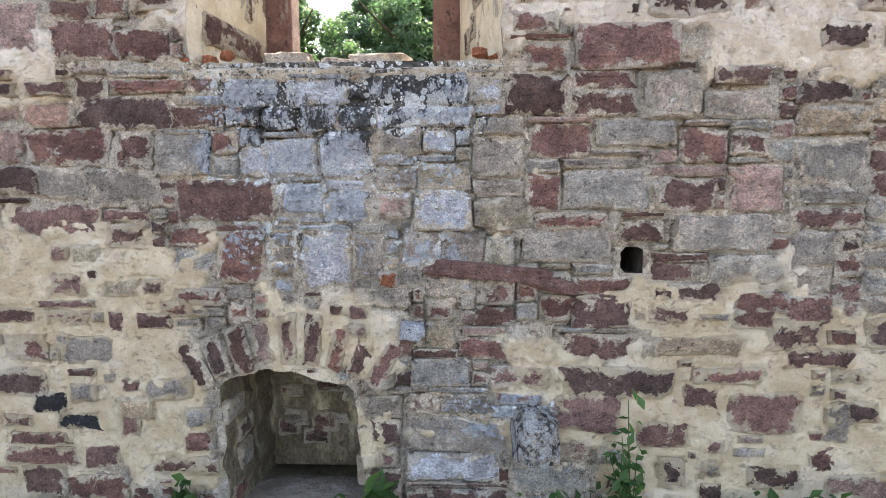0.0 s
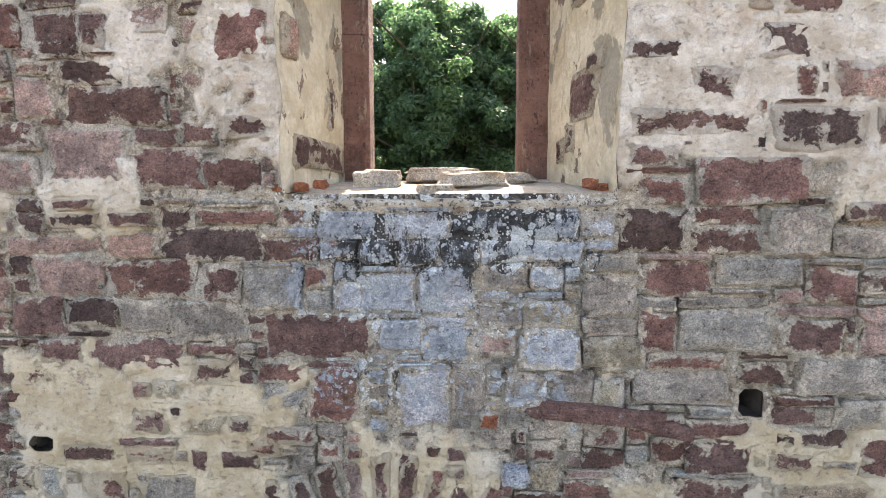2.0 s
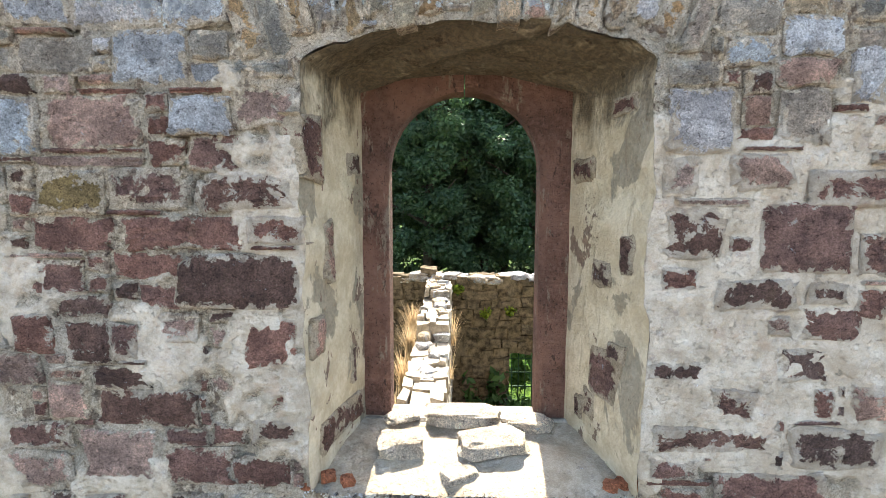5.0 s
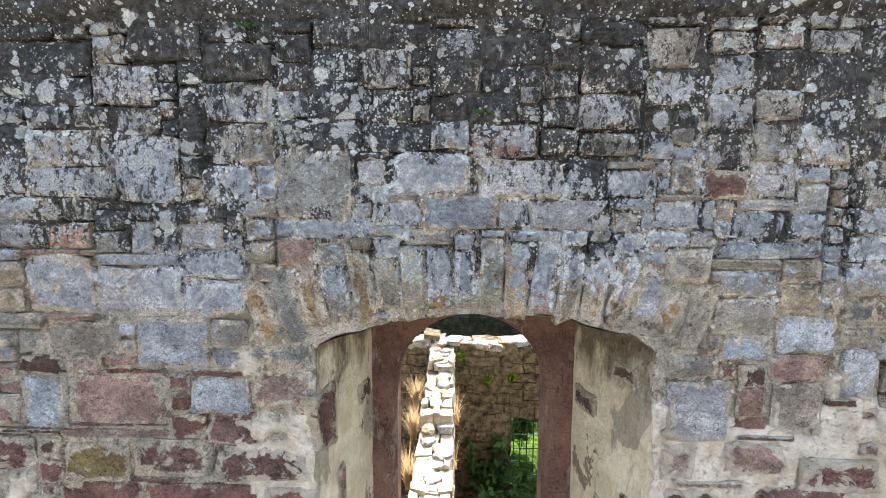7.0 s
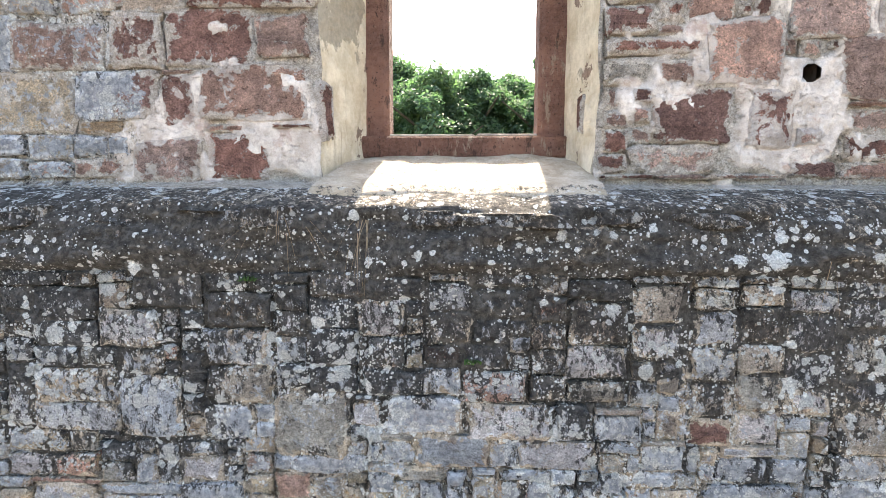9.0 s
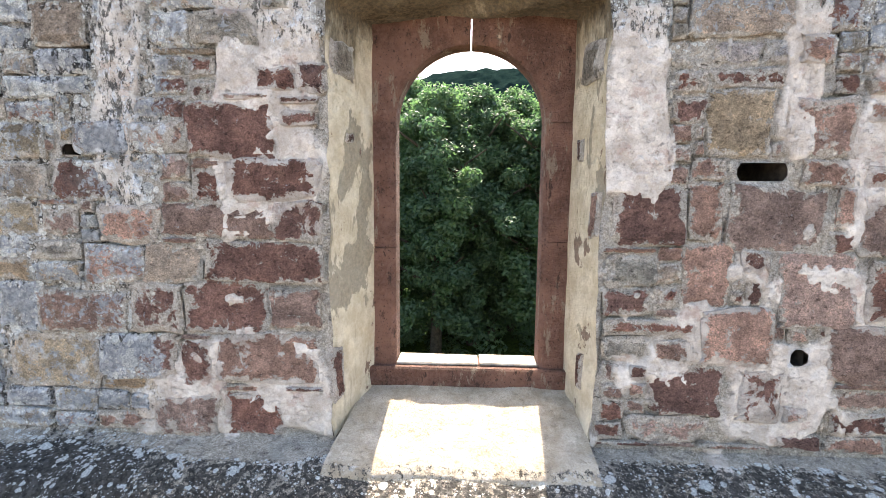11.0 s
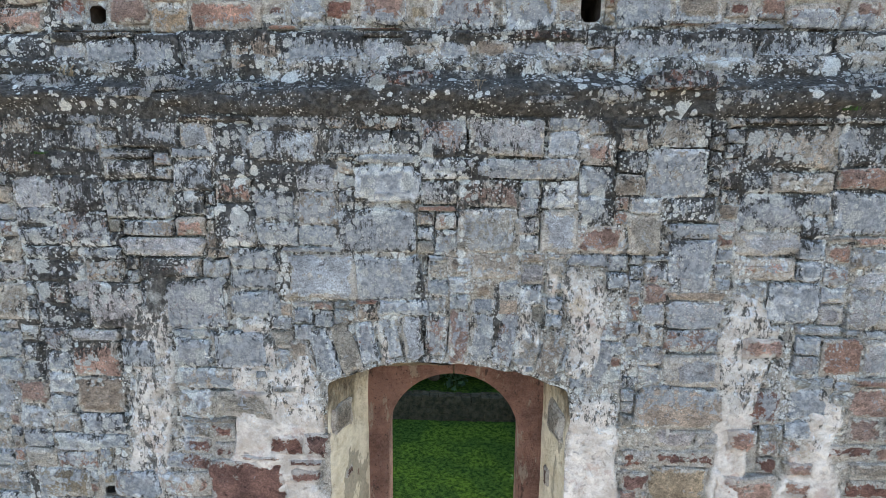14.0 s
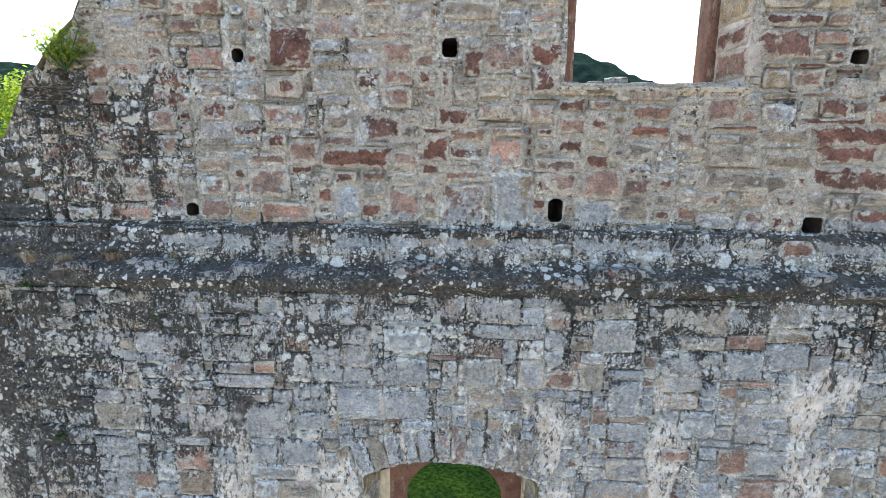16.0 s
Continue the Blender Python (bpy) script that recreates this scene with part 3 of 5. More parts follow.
window_reveal("reveal_3", FACE_3, sheet_at, BACK_3, 3.46, 11.68, 11.7, MORTAR, "bare stone window reveal without plaster")
window_frame("window_1", -1.08, -0.20, 2.455, 3.93, -1.24, -0.025, 4.49, 3.06, 3.24, "round-arched window opening framed in red sandstone, unglazed", RUBBLE)
upper = window_frame("window_2", -1.12, -0.225, 6.515, 8.02, -1.26, -0.062, 8.64, 3.28, 3.47, "tall round-arched red sandstone window opening, unglazed")
for x0, x1 in ((-1.118, -0.60), (-0.592, -0.228)):
    part("sill_slab", box(x0, x1, 3.29, 3.468, 6.514, 6.532, 0.006, 0.004), RUBBLE, upper, "thin pale sunlit stone slab")
window_frame("window_3", 0.225, 1.255, 11.55, 13.1, 0.09, 1.33, 13.75, 3.46, 3.68, "high red sandstone window opening against the sky")


def sill_bed(name, x0, x1, xb0, xb1, y0, y1, z0, z1, label):
    """Uneven bed of mortar and stone on a window's inner sill."""
    n, m = 46, 30
    verts, cover = [], []
    for j in range(m + 1):
        for i in range(n + 1):
            u, t = i / n, j / m
            x = (x0 + (x1 - x0) * u) * (1 - t) + (xb0 + (xb1 - xb0) * u) * t
            y = y0 + (y1 - y0) * t
            lift = 0.05 * (float(fbm(x * 4, y * 5, 4)) - 0.45)
            lip = max(0.0, 1 - t / 0.13)
            verts.append((x, y - 0.02 * lip, z0 + (z1 - z0) * t + lift * min(1, 6 * t + 0.3) + 0.014 - 0.035 * lip * lip))
            cover.append(0.8)
    base = len(verts)
    for i in range(n + 1):
        v = verts[i]
        verts.append((v[0], v[1] + 0.035, v[2] - 0.045))
        cover.append(0.3)
    faces = [(j * (n + 1) + i, j * (n + 1) + i + 1, (j + 1) * (n + 1) + i + 1, (j + 1) * (n + 1) + i) for j in range(m) for i in range(n)]
    faces += [(base + i, base + i + 1, i + 1, i) for i in range(n)]
    crust_shade = [0.05 if v[1] > y0 + 0.06 else 0.4 for v in verts]
    me = mesh_from(name, verts, faces, MORTAR, True, (("plaster", "FLOAT", cover), ("crust_shade", "FLOAT", crust_shade), ("lichen", "FLOAT", [0.2] * len(verts)), ("limewash", "FLOAT", [0.3] * len(verts))))
    return tagged(new(name, me), label, "window sill", kind="structure")


sill_bed("sill_1", -1.38, 0.18, -1.26, 0.0, 2.39, 3.10, 2.335, 2.435, "worn stone sill bed with loose mortar, sunlit")
sill_bed("sill_2", -1.42, 0.01, -1.29, -0.03, 2.62, 3.30, 6.175, 6.395, "worn pale sill bed, sunlit")
sill_bed("sill_3", 0.02, 1.42, 0.08, 1.34, 3.085, 3.70, 11.66, 11.70, "broken stone parapet below a window")


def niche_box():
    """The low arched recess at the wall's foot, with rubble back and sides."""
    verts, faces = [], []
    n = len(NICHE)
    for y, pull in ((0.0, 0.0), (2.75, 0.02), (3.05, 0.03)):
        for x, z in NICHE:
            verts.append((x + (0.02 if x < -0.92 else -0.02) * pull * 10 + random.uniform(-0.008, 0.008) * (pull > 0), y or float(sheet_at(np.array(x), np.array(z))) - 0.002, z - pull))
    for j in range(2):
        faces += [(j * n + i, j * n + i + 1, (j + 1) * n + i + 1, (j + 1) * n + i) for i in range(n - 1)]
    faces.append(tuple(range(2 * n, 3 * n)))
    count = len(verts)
    # the recess's shade is put into its colour by an evenly high 0.60
    me = mesh_from("recess", verts, faces, REVEAL, False, (("crust_shade", "FLOAT", [0.60] * count), ("limewash", "FLOAT", [0.0] * count)))
    return tagged(new("recess_1", me), "low arched recess at the wall foot, rubble inside coloured dark for shade", "wall recess", kind="structure")


niche_box()

# putlog holes go into the wall
holes = tagged(new("putlog_holes"), "small dark square holes where scaffold beams sat", "wall holes", kind="structure")
for hx, hz, hw, hh in HOLES:
    y = float(face_at(np.array(hx), np.array(hz)))
    bm = box(hx - hw - 0.01, hx + hw + 0.01, y + 0.035, y + 0.45, hz - hh - 0.01, hz + hh + 0.01)
    bmesh.ops.delete(bm, geom=[f for f in bm.faces if f.calc_center_median().y < y + 0.05], context="FACES")
    bmesh.ops.reverse_faces(bm, faces=bm.faces[:])
    part("hole", bm, HOLE_DARK, holes)


def outer_wall():
    """The far side of the wall, with the window openings, and its broken top."""
    bm = bmesh.new()
    cuts_x = [-7.0, -5.6, -4.9, -4.27, -3.72, -3.5, -3.2, -2.7, -1.34, 0.04, 0.15, 1.3, 6.0]
    cuts_z = [-1.4, 2.05, 4.62, 6.1, 8.75, 11.6, 13.7, WALL_TOP]
    for x0, x1 in zip(cuts_x, cuts_x[1:]):
        for z0, z1 in zip(cuts_z, cuts_z[1:]):
            mx, mz = (x0 + x1) / 2, (z0 + z1) / 2
            if -1.34 < mx < 0.04 and (2.05 < mz < 4.62 or 6.1 < mz < 8.75) or 0.15 < mx < 1.3 and 11.6 < mz < 13.7:
                continue
            ends = [float(top_edge(np.array(x))) - 0.1 for x in (x0, x1)]
            if z0 >= max(ends):
                continue
            quad = [(x0, OUTER, min(z0, ends[0])), (x1, OUTER, min(z0, ends[1])), (x1, OUTER, min(z1, ends[1])), (x0, OUTER, min(z1, ends[0]))]
            bm.faces.new([bm.verts.new(p) for p in quad])
    for k in range(80):
        x0, x1 = -7 + 13 * k / 80, -7 + 13 * (k + 1) / 80
        z0, z1 = float(top_edge(np.array(x0))), float(top_edge(np.array(x1)))
        y0, y1 = float(face_at(np.array(x0), np.array(z0))), float(face_at(np.array(x1), np.array(z1)))
        bm.faces.new([bm.verts.new(p) for p in ((x0, y0, z0), (x1, y1, z1), (x1, OUTER, z1 - 0.05), (x0, OUTER, z0 - 0.05))])
    for x in (-7.0, 6.0):
        bm.faces.new([bm.verts.new(p) for p in ((x, 2.4, -1.4), (x, OUTER, -1.4), (x, OUTER, min(WALL_TOP, float(top_edge(np.array(x))))), (x, 3.1, min(WALL_TOP, float(top_edge(np.array(x))))))])
    me = bpy.data.meshes.new("wall_outer_face")
    bm.to_mesh(me)
    bm.free()
    me.materials.append(RUBBLE)
    tagged(new("wall_outer_face", me), "outer face of the ruined wall in pale rubble", "wall", kind="structure")


outer_wall()

# ---- ground, trees and ruins beyond ----


def ground_z(x, y):
    return -1.0 * smooth(y, 3.0, 3.6) + 0.12 * (fbm(x * 0.35, y * 0.35, 3) - 0.5)


def ground_sheet():
    axis = np.concatenate([-np.geomspace(1500, 14, 22), np.linspace(-12, 12, 70), np.geomspace(14, 1500, 22)])
    ys = np.concatenate([-np.geomspace(1500, 9, 20), np.linspace(-8, 34, 130), np.geomspace(36, 1500, 22)])
    X, Y = np.meshgrid(axis, ys)
    Z = ground_z(X, Y)
    n = len(axis)
    faces = [(j * n + i, j * n + i + 1, (j + 1) * n + i + 1, (j + 1) * n + i) for j in range(len(ys) - 1) for i in range(n - 1)]
    me = mesh_from("ground", np.stack([X, Y, Z], -1).reshape(-1, 3).tolist(), faces, LAWN, True)
    tagged(new("ground", me), "mown and rough green grass round the ruin", "ground", kind="structure")


ground_sheet()


def leaf_cloud(centres, per, size, rng, flat=0.5):
    """Leaves as small bent rhombs round clump centres (x, y, z, radius)."""
    c = np.repeat(np.asarray(centres, float), per, axis=0)
    n = len(c)
    d = rng.normal(size=(n, 3))
    d /= np.linalg.norm(d, axis=1)[:, None]
    p = c[:, :3] + d * (c[:, 3] * rng.uniform(0.55, 1.05, n))[:, None] * np.array([1, 1, 0.8])
    nor = d * (1 - flat) + np.array([0, 0, flat]) + rng.normal(size=(n, 3)) * 0.45
    nor /= np.linalg.norm(nor, axis=1)[:, None]
    u = np.cross(nor, rng.normal(size=(n, 3)))
    u /= np.linalg.norm(u, axis=1)[:, None]
    v = np.cross(nor, u)
    s = (size * rng.uniform(0.6, 1.3, n))[:, None]
    verts = np.stack([p - u * s, p - v * s * 0.5 + nor * s * 0.12, p + u * s, p + v * s * 0.5 + nor * s * 0.12], 1).reshape(-1, 3)
    return verts.tolist(), np.arange(4 * n).reshape(-1, 4).tolist()


def limb(bm, a, b, r0, r1, sides=7):
    a, b = Vector(a), Vector(b)
    q = (b - a).to_track_quat("Z", "Y")
    rings = []
    for k in range(4):
        t = k / 3
        mid = a.lerp(b, t) + Vector((math.sin(t * 5) * 0.06, math.cos(t * 4) * 0.06, 0)) * (a - b).length * 0.3 * t * (1 - t)
        r = r0 + (r1 - r0) * t
        rings.append([bm.verts.new(mid + q @ Vector((r * math.cos(6.2832 * i / sides), r * math.sin(6.2832 * i / sides), 0))) for i in range(sides)])
    for p, o in zip(rings, rings[1:]):
        for i in range(sides):
            bm.faces.new((p[i], p[(i + 1) % sides], o[(i + 1) % sides], o[i]))


def tree(height, spread, low, seed, leaves, per, size, material, label):
    """A broadleaf tree: tapered trunk, limbs and a crown of leaf clumps."""
    rng = np.random.RandomState(seed)
    root = tagged(new("tree"), label, "tree", "trees behind the ruin")
    bm = bmesh.new()
    limb(bm, (0, 0, -0.4), (0.1, 0.1, height * 0.5), 0.32, 0.2, 10)
    limb(bm, (0.1, 0.1, height * 0.5), (0, 0, height * 0.88), 0.2, 0.05)
    trunk = part("trunk", bm, BARK, root)
    for k in range(13):
        bm = bmesh.new()
        a, z = k * 2.4, height * (0.22 + 0.045 * k)
        limb(bm, (0.06, 0.06, z), (math.cos(a) * spread * 0.72, math.sin(a) * spread * 0.72, z + height * 0.12), 0.11, 0.025, 6)
        part("limb", bm, BARK, trunk)
    clumps = []
    while len(clumps) < leaves:
        a, h, r = rng.uniform(0, 6.2832), rng.uniform(0, 1), math.sqrt(rng.uniform(0.12, 1))
        wide = spread * (math.sin(math.pi * min(1, 0.22 + h * 0.78)) ** 0.6) * (0.82 + 0.3 * math.sin(3 * a + 5 * h + seed))
        clumps.append((math.cos(a) * wide * r, math.sin(a) * wide * r, height * (low + (1 - low) * h), rng.uniform(0.45, 1.0)))
    verts, faces = leaf_cloud(clumps, per, size, rng)
    part("crown", mesh_from("crown", verts, faces, material), None, root)
    return root


big = tree(13.0, 4.6, 0.10, 3, 170, 270, 0.12, LEAF, "tall broadleaf tree in dense summer leaf")
big.matrix_world = pose(-2.2, 24.6, -1.0, 0, 0, 20)
tall = tree(13.8, 4.2, 0.14, 8, 160, 270, 0.12, LEAF, "tall slender broadleaf tree in dense leaf")
tall.matrix_world = pose(3.6, 25.2, -1.0, 0, 0, 140)
for base, x, y, turn, s in ((big, -8.5, 25, 100, 1.0), (tall, -4.8, 30, 60, 1.08), (big, 1.0, 32, 250, 1.05), (tall, 8.8, 25, 200, 0.98), (tall, 0.8, 27.5, 40, 0.92), (big, -0.3, 26.6, 80, 1.03), (tall, 2.0, 29.5, 20, 1.0), (big, 12.5, 30, 310, 1.0), (tall, -13, 29, 10, 1.0), (big, -19, 31, 190, 1.0), (big, 19, 33, 20, 1.0), (tall, 5.5, 35, 300, 1.0)):
    copy_thing(base, pose(x, y, -1.0, 0, 0, turn) @ Matrix.Scale(s, 4))


def rubble_wall(name, x0, x1, y0, y1, z0, z1, material, label, step=0.3, rag=0.10, drop=0.0):
    """A ruined wall of coursed rough stones with a ragged top."""
    root = tagged(new(name), label, "ruined wall")
    rng = random.Random(len(name) * 7)
    long_x = (x1 - x0) > (y1 - y0)
    thick = min(x1 - x0, y1 - y0)
    z = z0
    verts, faces = [], []
    while z < z1:
        h = rng.uniform(0.13, 0.24)
        along, end = (x0, x1) if long_x else (y0, y1)
        while along < end:
            w = rng.uniform(0.2, step + 0.15)
            limit = z1 - 1.6 * rag * float(fbm(along * 1.7, z1, 3)) - drop * (end - along) / ((x1 - x0) if long_x else (y1 - y0))
            if z < limit:
                j = lambda: rng.uniform(-0.03, 0.03)
                cuts = sorted([0.0, 1.0] + ([rng.uniform(0.2, 0.45), rng.uniform(0.55, 0.8)] if thick > 0.35 else []))
                for c0, c1 in zip(cuts, cuts[1:]):
                    lift = rng.uniform(-0.03, 0.03)
                    b0, b1 = (y0 + (y1 - y0) * c0, y0 + (y1 - y0) * c1 - 0.015) if long_x else (x0 + (x1 - x0) * c0, x0 + (x1 - x0) * c1 - 0.015)
                    bx = (along, min(end, along + w) - 0.02, b0, b1) if long_x else (b0, b1, along, min(end, along + w) - 0.02)
                    k = len(verts)
                    for zz in (z, z + h - 0.015 + lift):
                        for px, py in ((bx[0], bx[2]), (bx[1], bx[2]), (bx[1], bx[3]), (bx[0], bx[3])):
                            verts.append((px + 0.9 * j(), py + 0.9 * j(), zz + j() * 0.9))
                    faces += [(k, k + 3, k + 2, k + 1), (k + 4, k + 5, k + 6, k + 7)] + [(k + i, k + (i + 1) % 4, k + 4 + (i + 1) % 4, k + 4 + i) for i in range(4)]
            along += w
        z += h
    part("stones", mesh_from("stones", verts, faces, material), None, root)["kind"] = "stuff"
    core = box(x0 + 0.04, x1 - 0.04, y0 + 0.04, y1 - 0.04, z0, z1 - drop - rag * 1.3)
    part("core", core, material, root)
    return root


rubble_wall("spur_wall", -1.24, -0.78, 3.8, 9.25, -1.1, 2.36, RUBBLE, "sunlit ruined wall top running away from the window", 0.16, 0.2, 0.65)
rubble_wall("cross_wall", -4.5, 0.31, 9.25, 9.85, -1.1, 2.36, FAR_WALL, "brown ruined cross wall with ragged pale top", 0.16)
rubble_wall("cross_wall", 0.95, 4.5, 9.25, 9.85, -1.1, 2.36, FAR_WALL, "brown ruined cross wall beside an iron-barred opening", 0.16)
rubble_wall("cross_wall_lintel", 0.24, 1.02, 9.27, 9.83, 0.85, 2.34, FAR_WALL, "masonry over an iron-barred opening", 0.16)
rubble_wall("garden_wall", -9, 2.6, 20.2, 20.7, -1.1, 0.02, SHADED_WALL, "low boundary wall under trees, coloured dark for their shade")
rubble_wall("side_wall", 2.6, 3.05, 12.0, 20.2, -1.1, 0.3, SHADED_WALL, "low boundary wall beside the lawn")


def far_hill():
    xs, ys = np.linspace(-760, 760, 240), np.linspace(330, 640, 50)
    X, Y = np.meshgrid(xs, ys)
    Z = 124 * np.exp(-((X - 20) / 244) ** 2 - ((Y - 500) / 110) ** 2) + 95 * np.exp(-((X + 450) / 170) ** 2 - ((Y - 490) / 120) ** 2) + 9 * fbm(X * 0.12, Y * 0.12, 4) - 9
    n = len(xs)
    faces = [(j * n + i, j * n + i + 1, (j + 1) * n + i + 1, (j + 1) * n + i) for j in range(len(ys) - 1) for i in range(n - 1)]
    me = mesh_from("backdrop_hill", np.stack([X, Y, Z], -1).reshape(-1, 3).tolist(), faces, HILL, False)
    tagged(new("backdrop_hill", me), "distant wooded hill in blue-green haze", "hill", kind="structure")


HILL = plain("far_woods", (0.005, 0.012, 0.011), (0.012, 0.023, 0.019), 0.12, 1.0, 2.0)
HILL.node_tree.nodes["Principled BSDF"].inputs["Specular IOR Level"].default_value = 0.0
far_hill()

# ---- the stones of the wall ----
TONES = {"r": (0.215, 0.119, 0.096), "d": (0.138, 0.084, 0.068), "p": (0.36, 0.245, 0.20), "g": (0.345, 0.31, 0.262), "b": (0.375, 0.31, 0.22), "w": (0.43, 0.44, 0.455),
         "l": (0.56, 0.50, 0.41), "o": (0.36, 0.135, 0.07), "k": (0.03, 0.03, 0.03), "y": (0.24, 0.18, 0.08), "n": (0.32, 0.22, 0.12)}
RNG = random.Random(11)


EDGE = 22  # points round one stone


def stone_mesh(cx, cz, w, h, tone, proud, turn=0.0, y=None):
    """One rough block: squared outline with broken corners, worn edges, slightly domed and tilted face."""
    n, rng = EDGE, RNG
    corner = rng.uniform(0.10, 0.34)
    phase = rng.uniform(0, 6.28)
    skew_x, skew_z = rng.uniform(-0.12, 0.12), rng.uniform(-0.09, 0.09)
    chip, deep = rng.uniform(0, 6.28), rng.choice((0.0, 0.0, 0.12, 0.2))
    outline = []
    for i in range(n):
        a = 2 * math.pi * (i + 0.5) / n
        c, s = math.cos(a), math.sin(a)
        px = math.copysign(abs(c) ** corner, c) * w / 2
        pz = math.copysign(abs(s) ** corner, s) * h / 2
        wave = 1 + 0.03 * math.sin(2 * a + phase) + 0.03 * math.sin(3 * a + 2 * phase) + 0.025 * math.sin(7 * a + 3 * phase)
        wave -= deep * max(0.0, math.cos(a - chip)) ** 12
        px, pz = px * (wave + skew_z * pz / h), pz * (wave + skew_x * px / w)
        outline.append((px + rng.uniform(-1, 1) * min(0.013, w * 0.05), pz + rng.uniform(-1, 1) * min(0.011, h * 0.06)))
    y = float(face_at(np.array(cx), np.array(cz))) if y is None else y
    tx, tz = rng.uniform(-0.035, 0.035), rng.uniform(-0.05, 0.05)
    ct, st = math.cos(turn), math.sin(turn)
    verts = []
    small = min(w, h) / 2
    for inset, depth in ((0.0, 0.10), (0.0, 0.008 - proud), (min(0.012, small * 0.2), -proud - 0.002), (min(0.05, small * 0.75), -proud - 0.004 - rng.uniform(0, 0.007))):
        fx, fz = 1 - 2 * inset / w, 1 - 2 * inset / h
        for px, pz in outline:
            kx, kz = px * fx, pz * fz
            dy = depth + (tx * kx + tz * kz if depth < 0.05 else 0) + (rng.uniform(-0.004, 0.004) if depth < 0.05 else 0)
            verts.append((cx + kx * ct - kz * st, y + dy, cz + kx * st + kz * ct))
    faces = [(k * n + i, k * n + (i + 1) % n, (k + 1) * n + (i + 1) % n, (k + 1) * n + i) for k in range(3) for i in range(n)]
    faces.append(tuple(range(3 * n, 4 * n)))
    j = rng.uniform(0.78, 1.25)
    hue = rng.uniform(-0.08, 0.08)
    r, g, b = TONES[tone]
    return verts, faces, (r * j * (1 + hue), g * j, b * j * (1 - hue * 0.6), 1.0)


RIM = np.repeat([1.0, 1.0, 0.75, 0.0], EDGE)  # how near each point of a stone lies to its edge


def free_of_openings(x0, x1, z0, z1, margin=0.015):
    px, pz = np.meshgrid(np.linspace(x0, x1, 5), np.linspace(z0, z1, 3))
    near = [o for o, (a, b, c, d) in zip(OPENINGS, LIMITS) if x1 > a - 0.05 and x0 < b + 0.05 and z1 > c - 0.05 and z0 < d + 0.05]
    return all((outside(px, pz, o)[0] > margin).all() for o in near)


def mixed_tone(x, z):
    """Which kinds of stone were used where."""
    if z < 2.4:
        pick = "rrdddrpg" if x < -1.1 and z > 1.3 else "rrrddpgg" if abs(x + 0.55) > 0.75 or z < 1.25 else "gggwwb"
        if x > 0.2 and 0.9 < z < 2.2:
            pick = "rrgggbpd"
    elif z < 4.3:
        pick = "rrrrddpp"
    elif z < 6.22:
        pick = "ggggwwbpw"
    elif z < 8.3:
        pick = "rrpppprg" if x > -2.4 else "ggbbp"
    elif z < 10.6:
        pick = "ggggwwpwp"
    else:
        pick = "pprbrggppwrg"
    return RNG.choice(pick)


LAID = []  # x0, x1, z0, z1 of stones already laid


def lay(cx, cz, w, h, tone, proud=None, turn=0.0, keep=False):
    if proud is None:
        limed = float(plaster_at(np.array(cx), np.array(cz)))
        proud = RNG.uniform(-0.003, 0.010) + (0.014 * limed + 0.002 if keep else -0.016 * limed * (RNG.random() < 0.8))
    LAID.append((cx - w / 2, cx + w / 2, cz - h / 2, cz + h / 2))
    return cz, stone_mesh(cx, cz, w, h, tone, proud, turn), abs(cx + 0.6)


def arch_ring(outline_left, outline_right, spring, crown, count, length, tones, more=0.0):
    """Voussoirs standing over a segmental arch."""
    half, rise = (outline_right - outline_left) / 2 + 0.06, crown - spring
    mid = (outline_left + outline_right) / 2
    radius = (half * half + rise * rise) / (2 * rise)
    spread = math.asin(half / radius) * 1.12
    made, low = [], crown - radius
    for i in range(count):
        a = -spread + 2 * spread * (i + 0.5) / count
        r = radius + length / 2 + 0.02 + RNG.uniform(-0.015, 0.02)
        size = length * RNG.uniform(0.75, 1.2)
        made.append(lay(mid + r * math.sin(a), low + r * math.cos(a), 2 * spread * radius / count * RNG.uniform(0.86, 1.0), size, RNG.choice(tones), RNG.uniform(-0.002, 0.008) + more, -a + RNG.uniform(-0.05, 0.05)))
    return made


